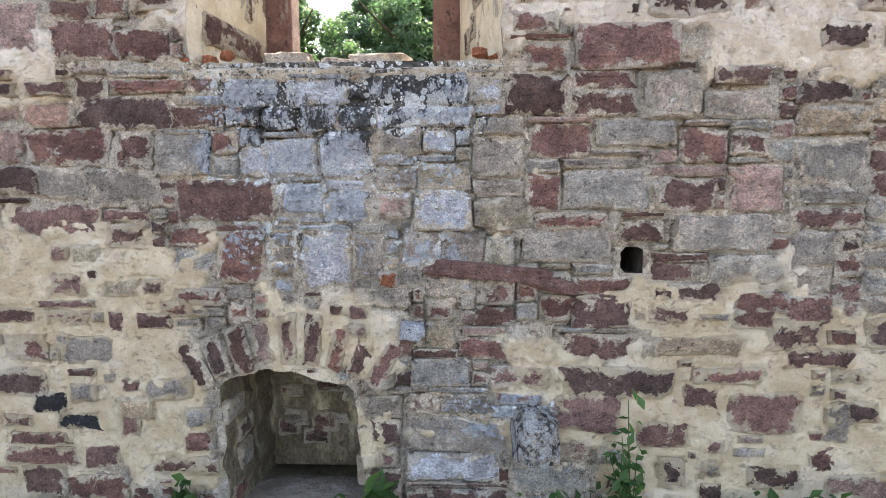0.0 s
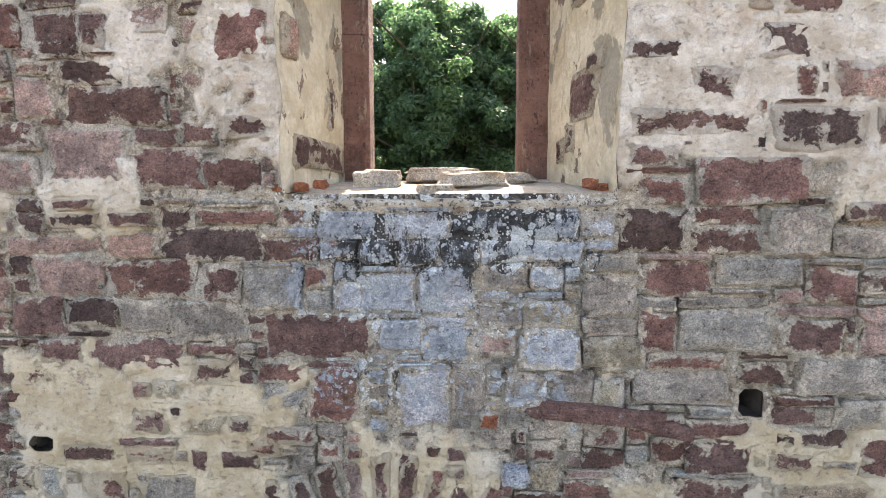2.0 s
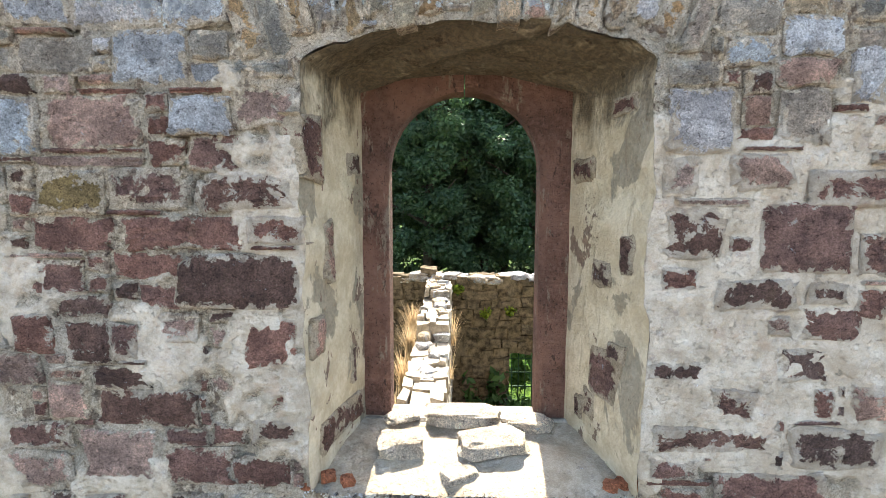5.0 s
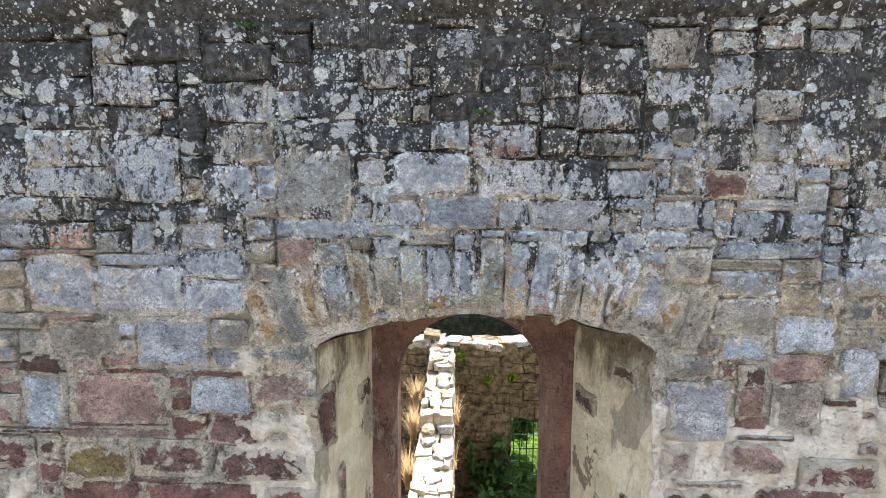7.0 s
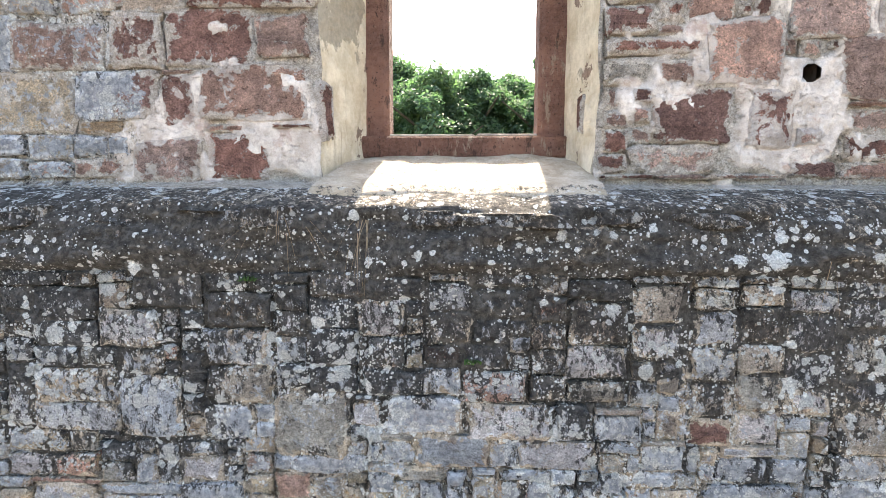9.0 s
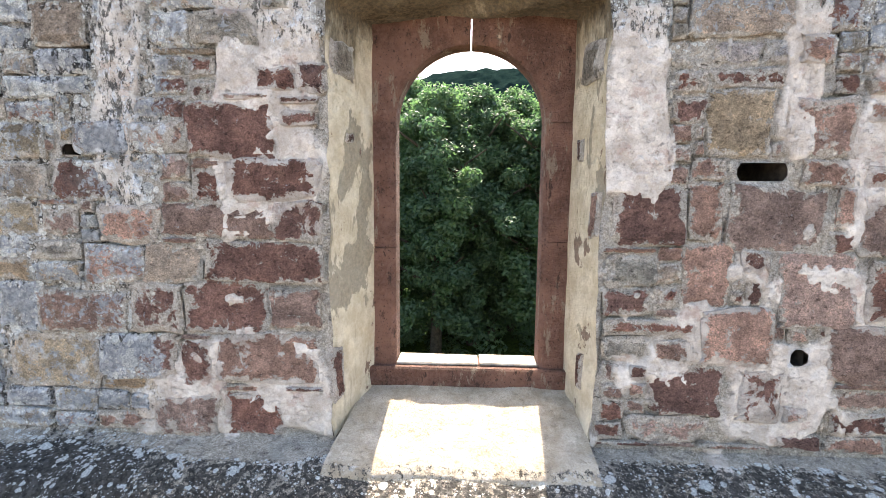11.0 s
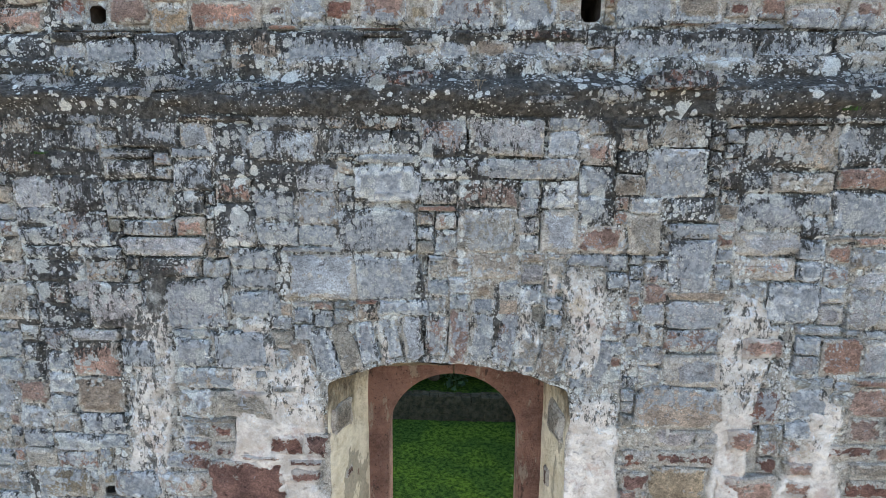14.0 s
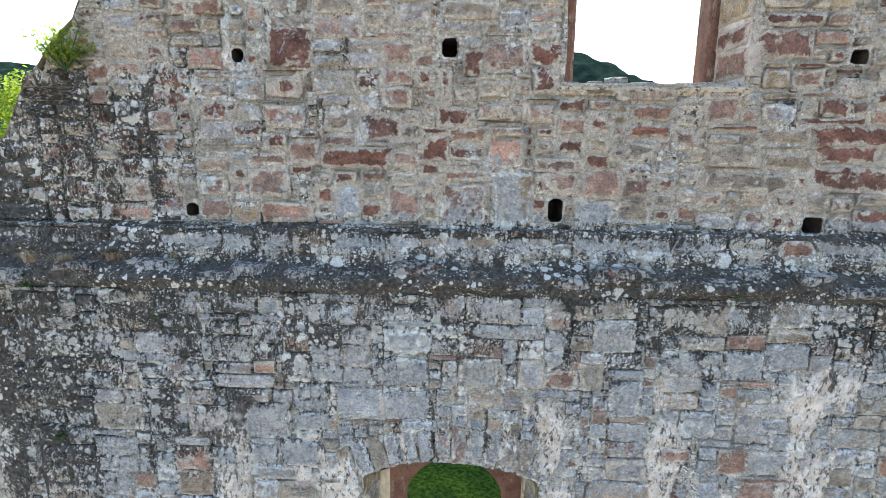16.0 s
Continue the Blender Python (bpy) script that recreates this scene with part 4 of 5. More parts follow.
def fill_gaps(x0, x1, z0, z1, low=0.10, high=0.22, joint=0.012):
    """Irregular stones, bottom up, in whatever room the given stones and openings leave."""
    made, cell = [], 0.02
    nx, nz = int((x1 - x0) / cell), int((z1 - z0) / cell)
    X, Z = np.meshgrid(x0 + (np.arange(nx) + 0.5) * cell, z0 + (np.arange(nz) + 0.5) * cell)
    free = Z < top_edge(X) - 0.04
    free &= ~((Z > LEDGE_1 - 0.12) & (Z < LEDGE_1_TOP + 0.02) | (Z > LEDGE_2 - 0.1) & (Z < LEDGE_2_TOP - 0.22))
    for o, (a, b, c, d) in zip(OPENINGS, LIMITS):
        zone = (X > a - 0.1) & (X < b + 0.1) & (Z > c - 0.1) & (Z < d + 0.1)
        if zone.any():
            free[zone] &= outside(X[zone], Z[zone], o)[0] > 0.02
    for a, b, c, d in GIVEN:
        free[(X > a - 0.002) & (X < b + 0.002) & (Z > c - 0.002) & (Z < d + 0.002)] = False
    lime = plaster_at(X, Z)
    rows = {}
    while True:
        at = int(np.argmax(free))
        j, i = divmod(at, nx)
        if not free[j, i]:
            return made
        tall = rows.setdefault(j // 5, RNG.uniform(low, high)) * RNG.uniform(0.8, 1.15)
        wide = RNG.choice((0.17, 0.22, 0.28, 0.34, 0.40, 0.48)) * RNG.uniform(0.85, 1.15)
        i1 = i
        while i1 < nx and i1 - i < wide / cell and free[j, i1]:
            i1 += 1
        rest = 0
        while i1 + rest < nx and rest < 4 and free[j, i1 + rest]:
            rest += 1
        if rest < 4:
            i1 += rest
        tall = min(tall, max(0.08, 0.75 * (i1 - i) * cell))
        j1 = j
        while j1 < nz and j1 - j < tall / cell and free[j1, i:i1].all():
            j1 += 1
        free[j:j1, i:i1] = False
        ww, hh, cx, cz = (i1 - i) * cell, (j1 - j) * cell, x0 + (i + i1) / 2 * cell, z0 + (j + j1) / 2 * cell
        covered = lime[(j + j1) // 2, (i + i1) // 2] > 0.6
        if ww < 0.055 or hh < 0.035 or covered and RNG.random() < 0.7:
            continue
        made.append(lay(cx, cz, (ww - joint) * (0.8 if covered else 1), (hh - joint) * (0.8 if covered else 1), mixed_tone(cx, cz), keep=covered))


def course(*stones):
    return [lay(x, z, w + 0.006, h + 0.006, tone, keep=True) for x, z, w, h, tone in stones if free_of_openings(x - w * 0.42, x + w * 0.42, z - h * 0.42, z + h * 0.42, 0.0)]


BLOCKS = []
# stones beside and below the lowest window, course by course
BLOCKS += course((0.31, 2.99, 0.23, 0.07, 'd'), (0.98, 2.85, 0.08, 0.13, 'r'), (1.21, 2.84, 0.25, 0.18, 'p'), (0.58, 2.83, 0.21, 0.16, 'r'), (-2.52, 2.81, 0.18, 0.19, 'p'), (-2.15, 2.77, 0.49, 0.17, 'd'), (0.48, 2.67, 0.53, 0.12, 'd'), (1.36, 2.65, 0.14, 0.16, 'p'))
BLOCKS += course((1.03, 2.64, 0.43, 0.19, 'd'), (-1.76, 2.64, 0.15, 0.10, 'r'), (0.32, 2.53, 0.22, 0.10, 'r'), (-2.30, 2.53, 0.38, 0.24, 'p'), (-1.91, 2.48, 0.35, 0.18, 'r'), (-1.60, 2.46, 0.28, 0.15, 'r'), (0.75, 2.42, 0.48, 0.21, 'r'), (0.37, 2.37, 0.20, 0.13, 'r'))
BLOCKS += course((-1.59, 2.25, 0.37, 0.06, 'r'), (-1.88, 2.25, 0.16, 0.11, 'd'), (-2.37, 2.24, 0.24, 0.07, 'd'), (-0.37, 2.23, 0.24, 0.13, 'w'), (0.09, 2.22, 0.15, 0.12, 'w'), (-2.59, 2.22, 0.15, 0.11, 'd'), (-1.07, 2.22, 0.27, 0.13, 'w'), (-0.74, 2.21, 0.32, 0.12, 'w'))
BLOCKS += course((-0.11, 2.21, 0.21, 0.12, 'g'), (0.33, 2.19, 0.29, 0.18, 'd'), (0.98, 2.18, 0.25, 0.21, 'g'), (0.66, 2.15, 0.31, 0.13, 'd'), (1.31, 2.14, 0.34, 0.13, 'g'), (-1.71, 2.12, 0.50, 0.15, 'd'), (-1.34, 2.10, 0.26, 0.11, 'd'), (-0.74, 2.09, 0.19, 0.13, 'w'))
BLOCKS += course((0.81, 2.00, 0.35, 0.12, 'g'), (-0.33, 1.97, 0.20, 0.12, 'g'), (0.45, 1.97, 0.29, 0.16, 'r'), (-2.42, 1.97, 0.34, 0.18, 'p'), (-2.02, 1.96, 0.44, 0.18, 'r'), (1.36, 1.95, 0.17, 0.12, 'r'), (1.14, 1.94, 0.22, 0.16, 'r'), (-1.67, 1.94, 0.20, 0.18, 'r'))
BLOCKS += course((-0.60, 1.91, 0.23, 0.22, 'w'), (-1.43, 1.91, 0.28, 0.21, 'g'), (-0.88, 1.90, 0.27, 0.18, 'w'), (-1.06, 1.87, 0.13, 0.14, 'w'), (-2.31, 1.79, 0.24, 0.13, 'd'), (-2.05, 1.78, 0.26, 0.16, 'g'), (-2.58, 1.77, 0.27, 0.18, 'r'), (-1.74, 1.75, 0.36, 0.18, 'g'))
BLOCKS += course((0.68, 1.73, 0.41, 0.19, 'g'), (1.39, 1.73, 0.26, 0.23, 'p'), (0.37, 1.72, 0.16, 0.18, 'r'), (1.06, 1.71, 0.29, 0.15, 'r'), (-0.82, 1.70, 0.19, 0.15, 'w'), (-1.21, 1.69, 0.48, 0.21, 'r'), (-0.37, 1.66, 0.17, 0.12, 'p'), (-0.61, 1.66, 0.22, 0.15, 'w'))
BLOCKS += course((-0.12, 1.63, 0.29, 0.20, 'w'), (0.18, 1.62, 0.30, 0.15, 'b'), (-2.47, 1.60, 0.23, 0.11, 'r'), (0.51, 1.58, 0.36, 0.09, 'r'), (-2.11, 1.58, 0.50, 0.16, 'r'), (0.86, 1.53, 0.19, 0.10, 'd'), (1.25, 1.52, 0.47, 0.18, 'g'), (-1.73, 1.50, 0.23, 0.12, 'd'))
BLOCKS += course((0.50, 1.46, 0.44, 0.17, 'g'), (-0.02, 1.45, 0.20, 0.17, 'g'), (0.16, 1.44, 0.14, 0.14, 'b'), (-1.95, 1.42, 0.15, 0.10, 'b'), (-0.50, 1.41, 0.14, 0.21, 'g'), (-1.15, 1.40, 0.23, 0.27, 'r'), (-0.71, 1.39, 0.24, 0.29, 'w'), (1.01, 1.33, 0.18, 0.09, 'r'))
BLOCKS += course((1.37, 1.33, 0.39, 0.14, 'g'), (-0.40, 1.29, 0.10, 0.08, 'o'), (-2.05, 1.26, 0.17, 0.12, 'r'), (-1.78, 1.24, 0.19, 0.10, 'b'), (1.07, 1.22, 0.34, 0.10, 'd'), (-1.37, 1.20, 0.27, 0.08, 'r'), (1.44, 1.18, 0.26, 0.10, 'r'), (0.45, 1.14, 0.16, 0.13, 'r'))
BLOCKS += course((-1.50, 1.14, 0.16, 0.10, 'r'), (0.67, 1.13, 0.30, 0.16, 'r'), (1.01, 1.11, 0.21, 0.09, 'r'), (0.14, 1.10, 0.19, 0.09, 'd'), (-2.36, 1.10, 0.25, 0.08, 'r'), (-2.06, 1.09, 0.24, 0.09, 'r'), (-1.61, 1.07, 0.18, 0.08, 'r'), (-1.81, 1.06, 0.08, 0.11, 'r'))
BLOCKS += course((-0.14, 1.00, 0.14, 0.13, 'b'), (1.15, 0.95, 0.42, 0.11, 'b'), (-2.56, 0.94, 0.12, 0.15, 'g'), (-2.29, 0.93, 0.22, 0.14, 'r'), (0.65, 0.93, 0.41, 0.15, 'r'), (0.08, 0.93, 0.23, 0.11, 'r'), (-1.97, 0.92, 0.27, 0.17, 'g'), (-1.39, 0.84, 0.24, 0.29, 'r'))
BLOCKS += course((-0.13, 0.80, 0.30, 0.15, 'g'), (-2.74, 0.80, 0.13, 0.12, 'd'), (0.75, 0.76, 0.56, 0.16, 'd'), (-2.34, 0.74, 0.29, 0.15, 'd'))
# stones at the wall's foot, course by course
BLOCKS += course((1.68, 1.14, 0.23, 0.15, 'r'), (1.42, 1.09, 0.20, 0.09, 'r'), (2.03, 1.02, 0.15, 0.15, 'd'), (1.62, 1.01, 0.27, 0.16, 'd'), (1.75, 0.89, 0.34, 0.09, 'r'), (1.89, 0.80, 0.15, 0.08, 'd'), (1.31, 0.80, 0.35, 0.08, 'r'), (0.27, 0.78, 0.29, 0.12, 'r'))
BLOCKS += course((-1.56, 0.72, 0.24, 0.13, 'g'), (1.18, 0.69, 0.17, 0.12, 'r'), (1.98, 0.62, 0.15, 0.12, 'd'), (-1.73, 0.61, 0.18, 0.11, 'b'), (1.49, 0.61, 0.37, 0.21, 'r'), (0.27, 0.60, 0.28, 0.06, 'g'), (0.61, 0.59, 0.34, 0.22, 'r'), (1.86, 0.56, 0.13, 0.20, 'g'))
BLOCKS += course((-2.03, 0.54, 0.25, 0.11, 'k'), (-2.19, 0.64, 0.18, 0.11, 'k'), (-1.76, 0.51, 0.10, 0.10, 'r'), (0.99, 0.49, 0.27, 0.14, 'r'), (-0.06, 0.47, 0.49, 0.19, 'g'), (1.43, 0.40, 0.16, 0.05, 'g'), (0.55, 0.40, 0.17, 0.13, 'p'), (1.80, 0.37, 0.16, 0.13, 'r'), (-1.92, 0.34, 0.20, 0.12, 'r'))
BLOCKS += course((-2.25, 0.34, 0.40, 0.09, 'r'), (-1.48, 0.29, 0.33, 0.10, 'r'), (-0.08, 0.29, 0.48, 0.15, 'w'), (1.04, 0.28, 0.14, 0.16, 'd'), (1.56, 0.27, 0.27, 0.13, 'd'), (1.98, 0.22, 0.40, 0.13, 'p'), (-2.26, 0.21, 0.24, 0.18, 'd'), (-1.96, 0.17, 0.33, 0.14, 'r'))
# stones beside the first window, course by course
BLOCKS += course((-2.55, 4.65, 0.34, 0.26, 'w'), (-2.19, 4.62, 0.40, 0.23, 'w'), (-2.47, 4.40, 0.35, 0.17, 'g'), (-2.03, 4.38, 0.34, 0.24, 'w'), (0.82, 4.30, 0.25, 0.12, 'p'), (1.06, 4.28, 0.14, 0.21, 'w'), (-1.52, 4.16, 0.33, 0.29, 'p'), (0.61, 4.14, 0.12, 0.13, 'p'))
BLOCKS += course((-1.82, 4.13, 0.28, 0.16, 'w'), (0.81, 4.11, 0.21, 0.23, 'g'), (-2.32, 4.11, 0.42, 0.23, 'p'), (0.37, 4.10, 0.29, 0.28, 'w'), (-2.67, 4.09, 0.21, 0.26, 'w'), (-1.77, 3.97, 0.24, 0.16, 'r'), (-1.50, 3.95, 0.28, 0.17, 'r'), (0.64, 3.88, 0.27, 0.15, 'p'))
BLOCKS += course((0.30, 3.86, 0.15, 0.16, 'p'), (1.01, 3.81, 0.33, 0.16, 'r'), (-2.08, 3.81, 0.39, 0.18, 'r'), (-1.62, 3.79, 0.44, 0.17, 'd'), (-2.44, 3.79, 0.32, 0.20, 'y'), (-1.49, 3.62, 0.25, 0.13, 'r'), (0.37, 3.61, 0.27, 0.23, 'd'), (-2.44, 3.60, 0.39, 0.15, 'r'))
BLOCKS += course((0.85, 3.60, 0.40, 0.31, 'r'), (-1.94, 3.60, 0.58, 0.16, 'r'), (1.14, 3.52, 0.12, 0.18, 'r'), (-2.57, 3.40, 0.34, 0.15, 'r'), (-1.68, 3.38, 0.53, 0.25, 'd'), (0.65, 3.34, 0.34, 0.14, 'd'), (1.15, 3.31, 0.14, 0.13, 'r'), (0.98, 3.21, 0.25, 0.14, 'r'))
BLOCKS += course((-1.99, 3.16, 0.20, 0.14, 'p'), (-2.66, 3.13, 0.18, 0.17, 'r'), (-2.23, 3.10, 0.13, 0.16, 'r'), (-1.55, 3.09, 0.25, 0.23, 'r'), (-2.40, 3.09, 0.23, 0.21, 'd'))
# stones over the first window, course by course
BLOCKS += course((-0.72, 5.57, 0.19, 0.13, 'w'), (-2.50, 5.52, 0.32, 0.12, 'g'), (-1.25, 5.33, 0.21, 0.11, 'w'), (-0.97, 5.32, 0.26, 0.11, 'w'), (-0.07, 5.29, 0.24, 0.09, 'g'), (0.14, 5.28, 0.12, 0.10, 'g'), (0.85, 5.26, 0.19, 0.11, 'w'), (-2.73, 5.17, 0.13, 0.18, 'w'))
BLOCKS += course((-2.11, 5.17, 0.30, 0.28, 'w'), (-1.10, 5.17, 0.11, 0.11, 'w'), (-0.83, 5.16, 0.35, 0.17, 'w'), (0.25, 5.14, 0.09, 0.13, 'g'), (-0.45, 5.14, 0.39, 0.16, 'w'), (-0.17, 5.14, 0.13, 0.15, 'w'), (0.44, 5.12, 0.18, 0.12, 'r'), (0.04, 5.12, 0.19, 0.12, 'g'))
BLOCKS += course((-2.47, 5.12, 0.40, 0.13, 'w'), (-1.74, 5.11, 0.21, 0.15, 'w'), (-1.35, 5.11, 0.35, 0.30, 'g'), (-0.71, 4.99, 0.33, 0.14, 'w'), (-0.96, 4.99, 0.14, 0.10, 'w'), (0.24, 4.98, 0.18, 0.11, 'w'), (-0.23, 4.98, 0.34, 0.12, 'w'), (0.59, 4.94, 0.21, 0.11, 'g'))
BLOCKS += course((-1.27, 4.92, 0.34, 0.09, 'w'), (-2.71, 4.88, 0.22, 0.10, 'w'), (-2.15, 4.87, 0.09, 0.14, 'w'), (0.64, 4.83, 0.39, 0.06, 'w'))
# stones beside the second window, course by course
BLOCKS += course((-1.92, 8.77, 0.34, 0.21, 'g'), (0.68, 8.72, 0.32, 0.18, 'w'), (1.07, 8.50, 0.27, 0.20, 'r'), (0.62, 8.49, 0.46, 0.24, 'g'), (-1.93, 8.43, 0.34, 0.16, 'g'), (-1.48, 8.18, 0.15, 0.15, 'r'), (-1.67, 8.18, 0.20, 0.12, 'r'), (0.66, 7.96, 0.32, 0.32, 'b'))
BLOCKS += course((1.05, 7.94, 0.33, 0.29, 'p'), (-1.91, 7.92, 0.46, 0.29, 'r'), (-2.63, 7.88, 0.28, 0.17, 'p'), (1.10, 7.72, 0.25, 0.13, 'p'), (-1.70, 7.67, 0.50, 0.22, 'r'), (-2.71, 7.66, 0.39, 0.21, 'r'), (-3.12, 7.66, 0.36, 0.20, 'g'), (-2.05, 7.63, 0.18, 0.19, 'r'))
BLOCKS += course((1.20, 7.55, 0.09, 0.19, 'p'), (0.53, 7.53, 0.17, 0.29, 'p'), (0.24, 7.50, 0.35, 0.31, 'r'), (0.88, 7.50, 0.47, 0.34, 'p'), (1.36, 7.45, 0.16, 0.31, 'p'), (-3.17, 7.45, 0.32, 0.18, 'b'), (-1.57, 7.45, 0.27, 0.21, 'r'), (-2.02, 7.45, 0.61, 0.17, 'p'))
BLOCKS += course((-2.50, 7.43, 0.34, 0.21, 'p'), (0.79, 7.27, 0.15, 0.12, 'r'), (-1.77, 7.23, 0.66, 0.22, 'r'), (-2.60, 7.21, 0.33, 0.20, 'p'), (-2.28, 7.21, 0.32, 0.22, 'g'), (0.56, 7.20, 0.24, 0.34, 'p'), (1.41, 7.13, 0.13, 0.31, 'r'), (1.10, 7.13, 0.38, 0.39, 'p'))
BLOCKS += course((0.80, 7.12, 0.08, 0.14, 'r'), (-1.60, 6.98, 0.28, 0.22, 'p'), (-2.00, 6.97, 0.48, 0.29, 'r'), (-2.38, 6.96, 0.29, 0.27, 'r'), (-3.18, 6.95, 0.26, 0.28, 'b'), (-2.81, 6.94, 0.54, 0.25, 'p'), (0.72, 6.87, 0.37, 0.32, 'p'), (1.35, 6.79, 0.34, 0.30, 'p'))
BLOCKS += course((-1.75, 6.69, 0.58, 0.29, 'p'), (-2.50, 6.68, 0.45, 0.25, 'r'), (-2.17, 6.65, 0.18, 0.26, 'r'), (-3.01, 6.64, 0.54, 0.31, 'b'), (0.51, 6.57, 0.40, 0.28, 'r'), (0.87, 6.55, 0.22, 0.29, 'r'), (-1.86, 6.36, 0.32, 0.25, 'r'), (0.41, 6.35, 0.43, 0.15, 'p'))
BLOCKS += course((-2.25, 6.34, 0.38, 0.24, 'p'))
# stones over the second window, course by course
BLOCKS += course((-2.37, 10.02, 0.33, 0.15, 'w'), (-1.20, 9.98, 0.34, 0.12, 'w'), (-3.25, 9.90, 0.42, 0.18, 'g'), (0.52, 9.82, 0.32, 0.25, 'g'), (-1.04, 9.75, 0.34, 0.19, 'w'), (1.49, 9.62, 0.30, 0.22, 'g'), (-1.91, 9.51, 0.22, 0.23, 'w'), (-0.49, 9.50, 0.32, 0.23, 'g'))
BLOCKS += course((-0.09, 9.50, 0.19, 0.24, 'w'), (0.37, 9.49, 0.18, 0.21, 'g'), (-1.10, 9.49, 0.43, 0.24, 'g'), (-2.81, 9.48, 0.31, 0.18, 'p'), (-1.67, 9.46, 0.23, 0.13, 'w'), (-0.72, 9.43, 0.12, 0.14, 'g'), (0.64, 9.32, 0.23, 0.28, 'w'), (-1.05, 9.22, 0.36, 0.24, 'w'))
BLOCKS += course((-1.44, 9.22, 0.40, 0.26, 'w'), (1.21, 9.12, 0.27, 0.23, 'w'), (1.58, 9.10, 0.17, 0.21, 'w'), (-1.81, 9.05, 0.26, 0.15, 'w'), (-2.23, 9.05, 0.53, 0.29, 'p'), (-3.39, 9.04, 0.39, 0.22, 'g'), (-2.65, 9.03, 0.32, 0.27, 'w'), (1.49, 8.82, 0.22, 0.21, 'p'))
# stones in the top storey, course by course
BLOCKS += course((-1.03, 12.13, 0.25, 0.16, 'w'), (-0.30, 12.10, 0.20, 0.14, 'p'), (-1.58, 12.06, 0.34, 0.14, 'p'), (1.64, 11.95, 0.37, 0.20, 'r'), (-1.94, 11.92, 0.33, 0.26, 'r'), (-0.06, 11.88, 0.22, 0.14, 'r'), (-0.34, 11.87, 0.29, 0.20, 'p'), (-2.59, 11.85, 0.27, 0.14, 'p'))
BLOCKS += course((-0.58, 11.81, 0.14, 0.16, 'r'), (1.60, 11.72, 0.17, 0.12, 'b'), (1.83, 11.71, 0.22, 0.14, 'p'), (-0.94, 11.71, 0.15, 0.12, 'r'), (-0.05, 11.69, 0.18, 0.20, 'r'), (-1.61, 11.68, 0.31, 0.17, 'g'), (-0.78, 11.64, 0.10, 0.25, 'r'), (-2.27, 11.62, 0.23, 0.13, 'g'))
BLOCKS += course((-1.14, 11.57, 0.22, 0.15, 'p'), (2.04, 11.52, 0.18, 0.12, 'r'), (1.25, 11.49, 0.23, 0.16, 'p'), (-0.41, 11.48, 0.25, 0.13, 'p'), (-2.00, 11.43, 0.32, 0.17, 'p'), (-0.70, 11.43, 0.28, 0.15, 'r'), (-1.27, 11.36, 0.31, 0.19, 'r'), (-2.55, 11.32, 0.26, 0.13, 'w'))
BLOCKS += course((2.18, 11.32, 0.58, 0.13, 'r'), (1.00, 11.28, 0.19, 0.15, 'p'), (-0.85, 11.20, 0.19, 0.19, 'r'), (1.34, 11.17, 0.36, 0.15, 'g'), (-1.85, 11.17, 0.23, 0.18, 'p'), (-0.32, 11.17, 0.27, 0.22, 'p'), (-1.45, 11.12, 0.53, 0.16, 'r'), (2.23, 11.01, 0.58, 0.18, 'r'))
BLOCKS += course((1.47, 10.98, 0.57, 0.13, 'g'), (0.41, 10.95, 0.29, 0.20, 'p'), (0.07, 10.94, 0.32, 0.17, 'p'), (-2.14, 10.93, 0.31, 0.22, 'p'), (-0.26, 10.83, 0.29, 0.42, 'b'), (-1.53, 10.79, 0.19, 0.25, 'w'), (-0.63, 10.77, 0.35, 0.32, 'p'), (-1.09, 10.77, 0.25, 0.23, 'p'))
BLOCKS += course((0.67, 10.75, 0.27, 0.18, 'g'), (0.36, 10.73, 0.29, 0.20, 'w'))

BLOCKS += arch_ring(-1.44, 0.19, 4.39, 4.54, 18, 0.29, "gwbbpgnn")
BLOCKS += arch_ring(-1.40, 0.0, 8.58, 8.725, 14, 0.29, "gpwgpwp")
BLOCKS += arch_ring(-1.285, -0.565, 0.70, 0.815, 9, 0.25, "rddprd", 0.012)
GIVEN = list(LAID)
for zone in ((-3.3, 2.9, -0.15, 2.36), (-3.6, 2.4, 2.36, 6.2), (-4.6, 3.3, 6.22, 10.6), (-5.3, 3.3, 10.6, 14.1, 0.09, 0.19, 0.034)):
    BLOCKS += fill_gaps(*zone)


def build_stones():
    for root, z0, z1 in WALLS:
        mine = sorted((b for b in BLOCKS if z0 <= b[0] < z1), key=lambda b: b[2])
        rest_v, rest_f, rest_c = [], [], []
        for k, (_, (verts, faces, colour), _) in enumerate(mine):
            if k >= 300:
                base = len(rest_v)
                rest_v += verts
                rest_f += [tuple(base + i for i in f) for f in faces]
                rest_c += [colour] * len(verts)
                continue
            part("stone", stone_data("stone", verts, faces, [colour] * len(verts)), None, root)
        if rest_v:
            part("stones", stone_data("stones", rest_v, rest_f, rest_c), None, root)["kind"] = "stuff"


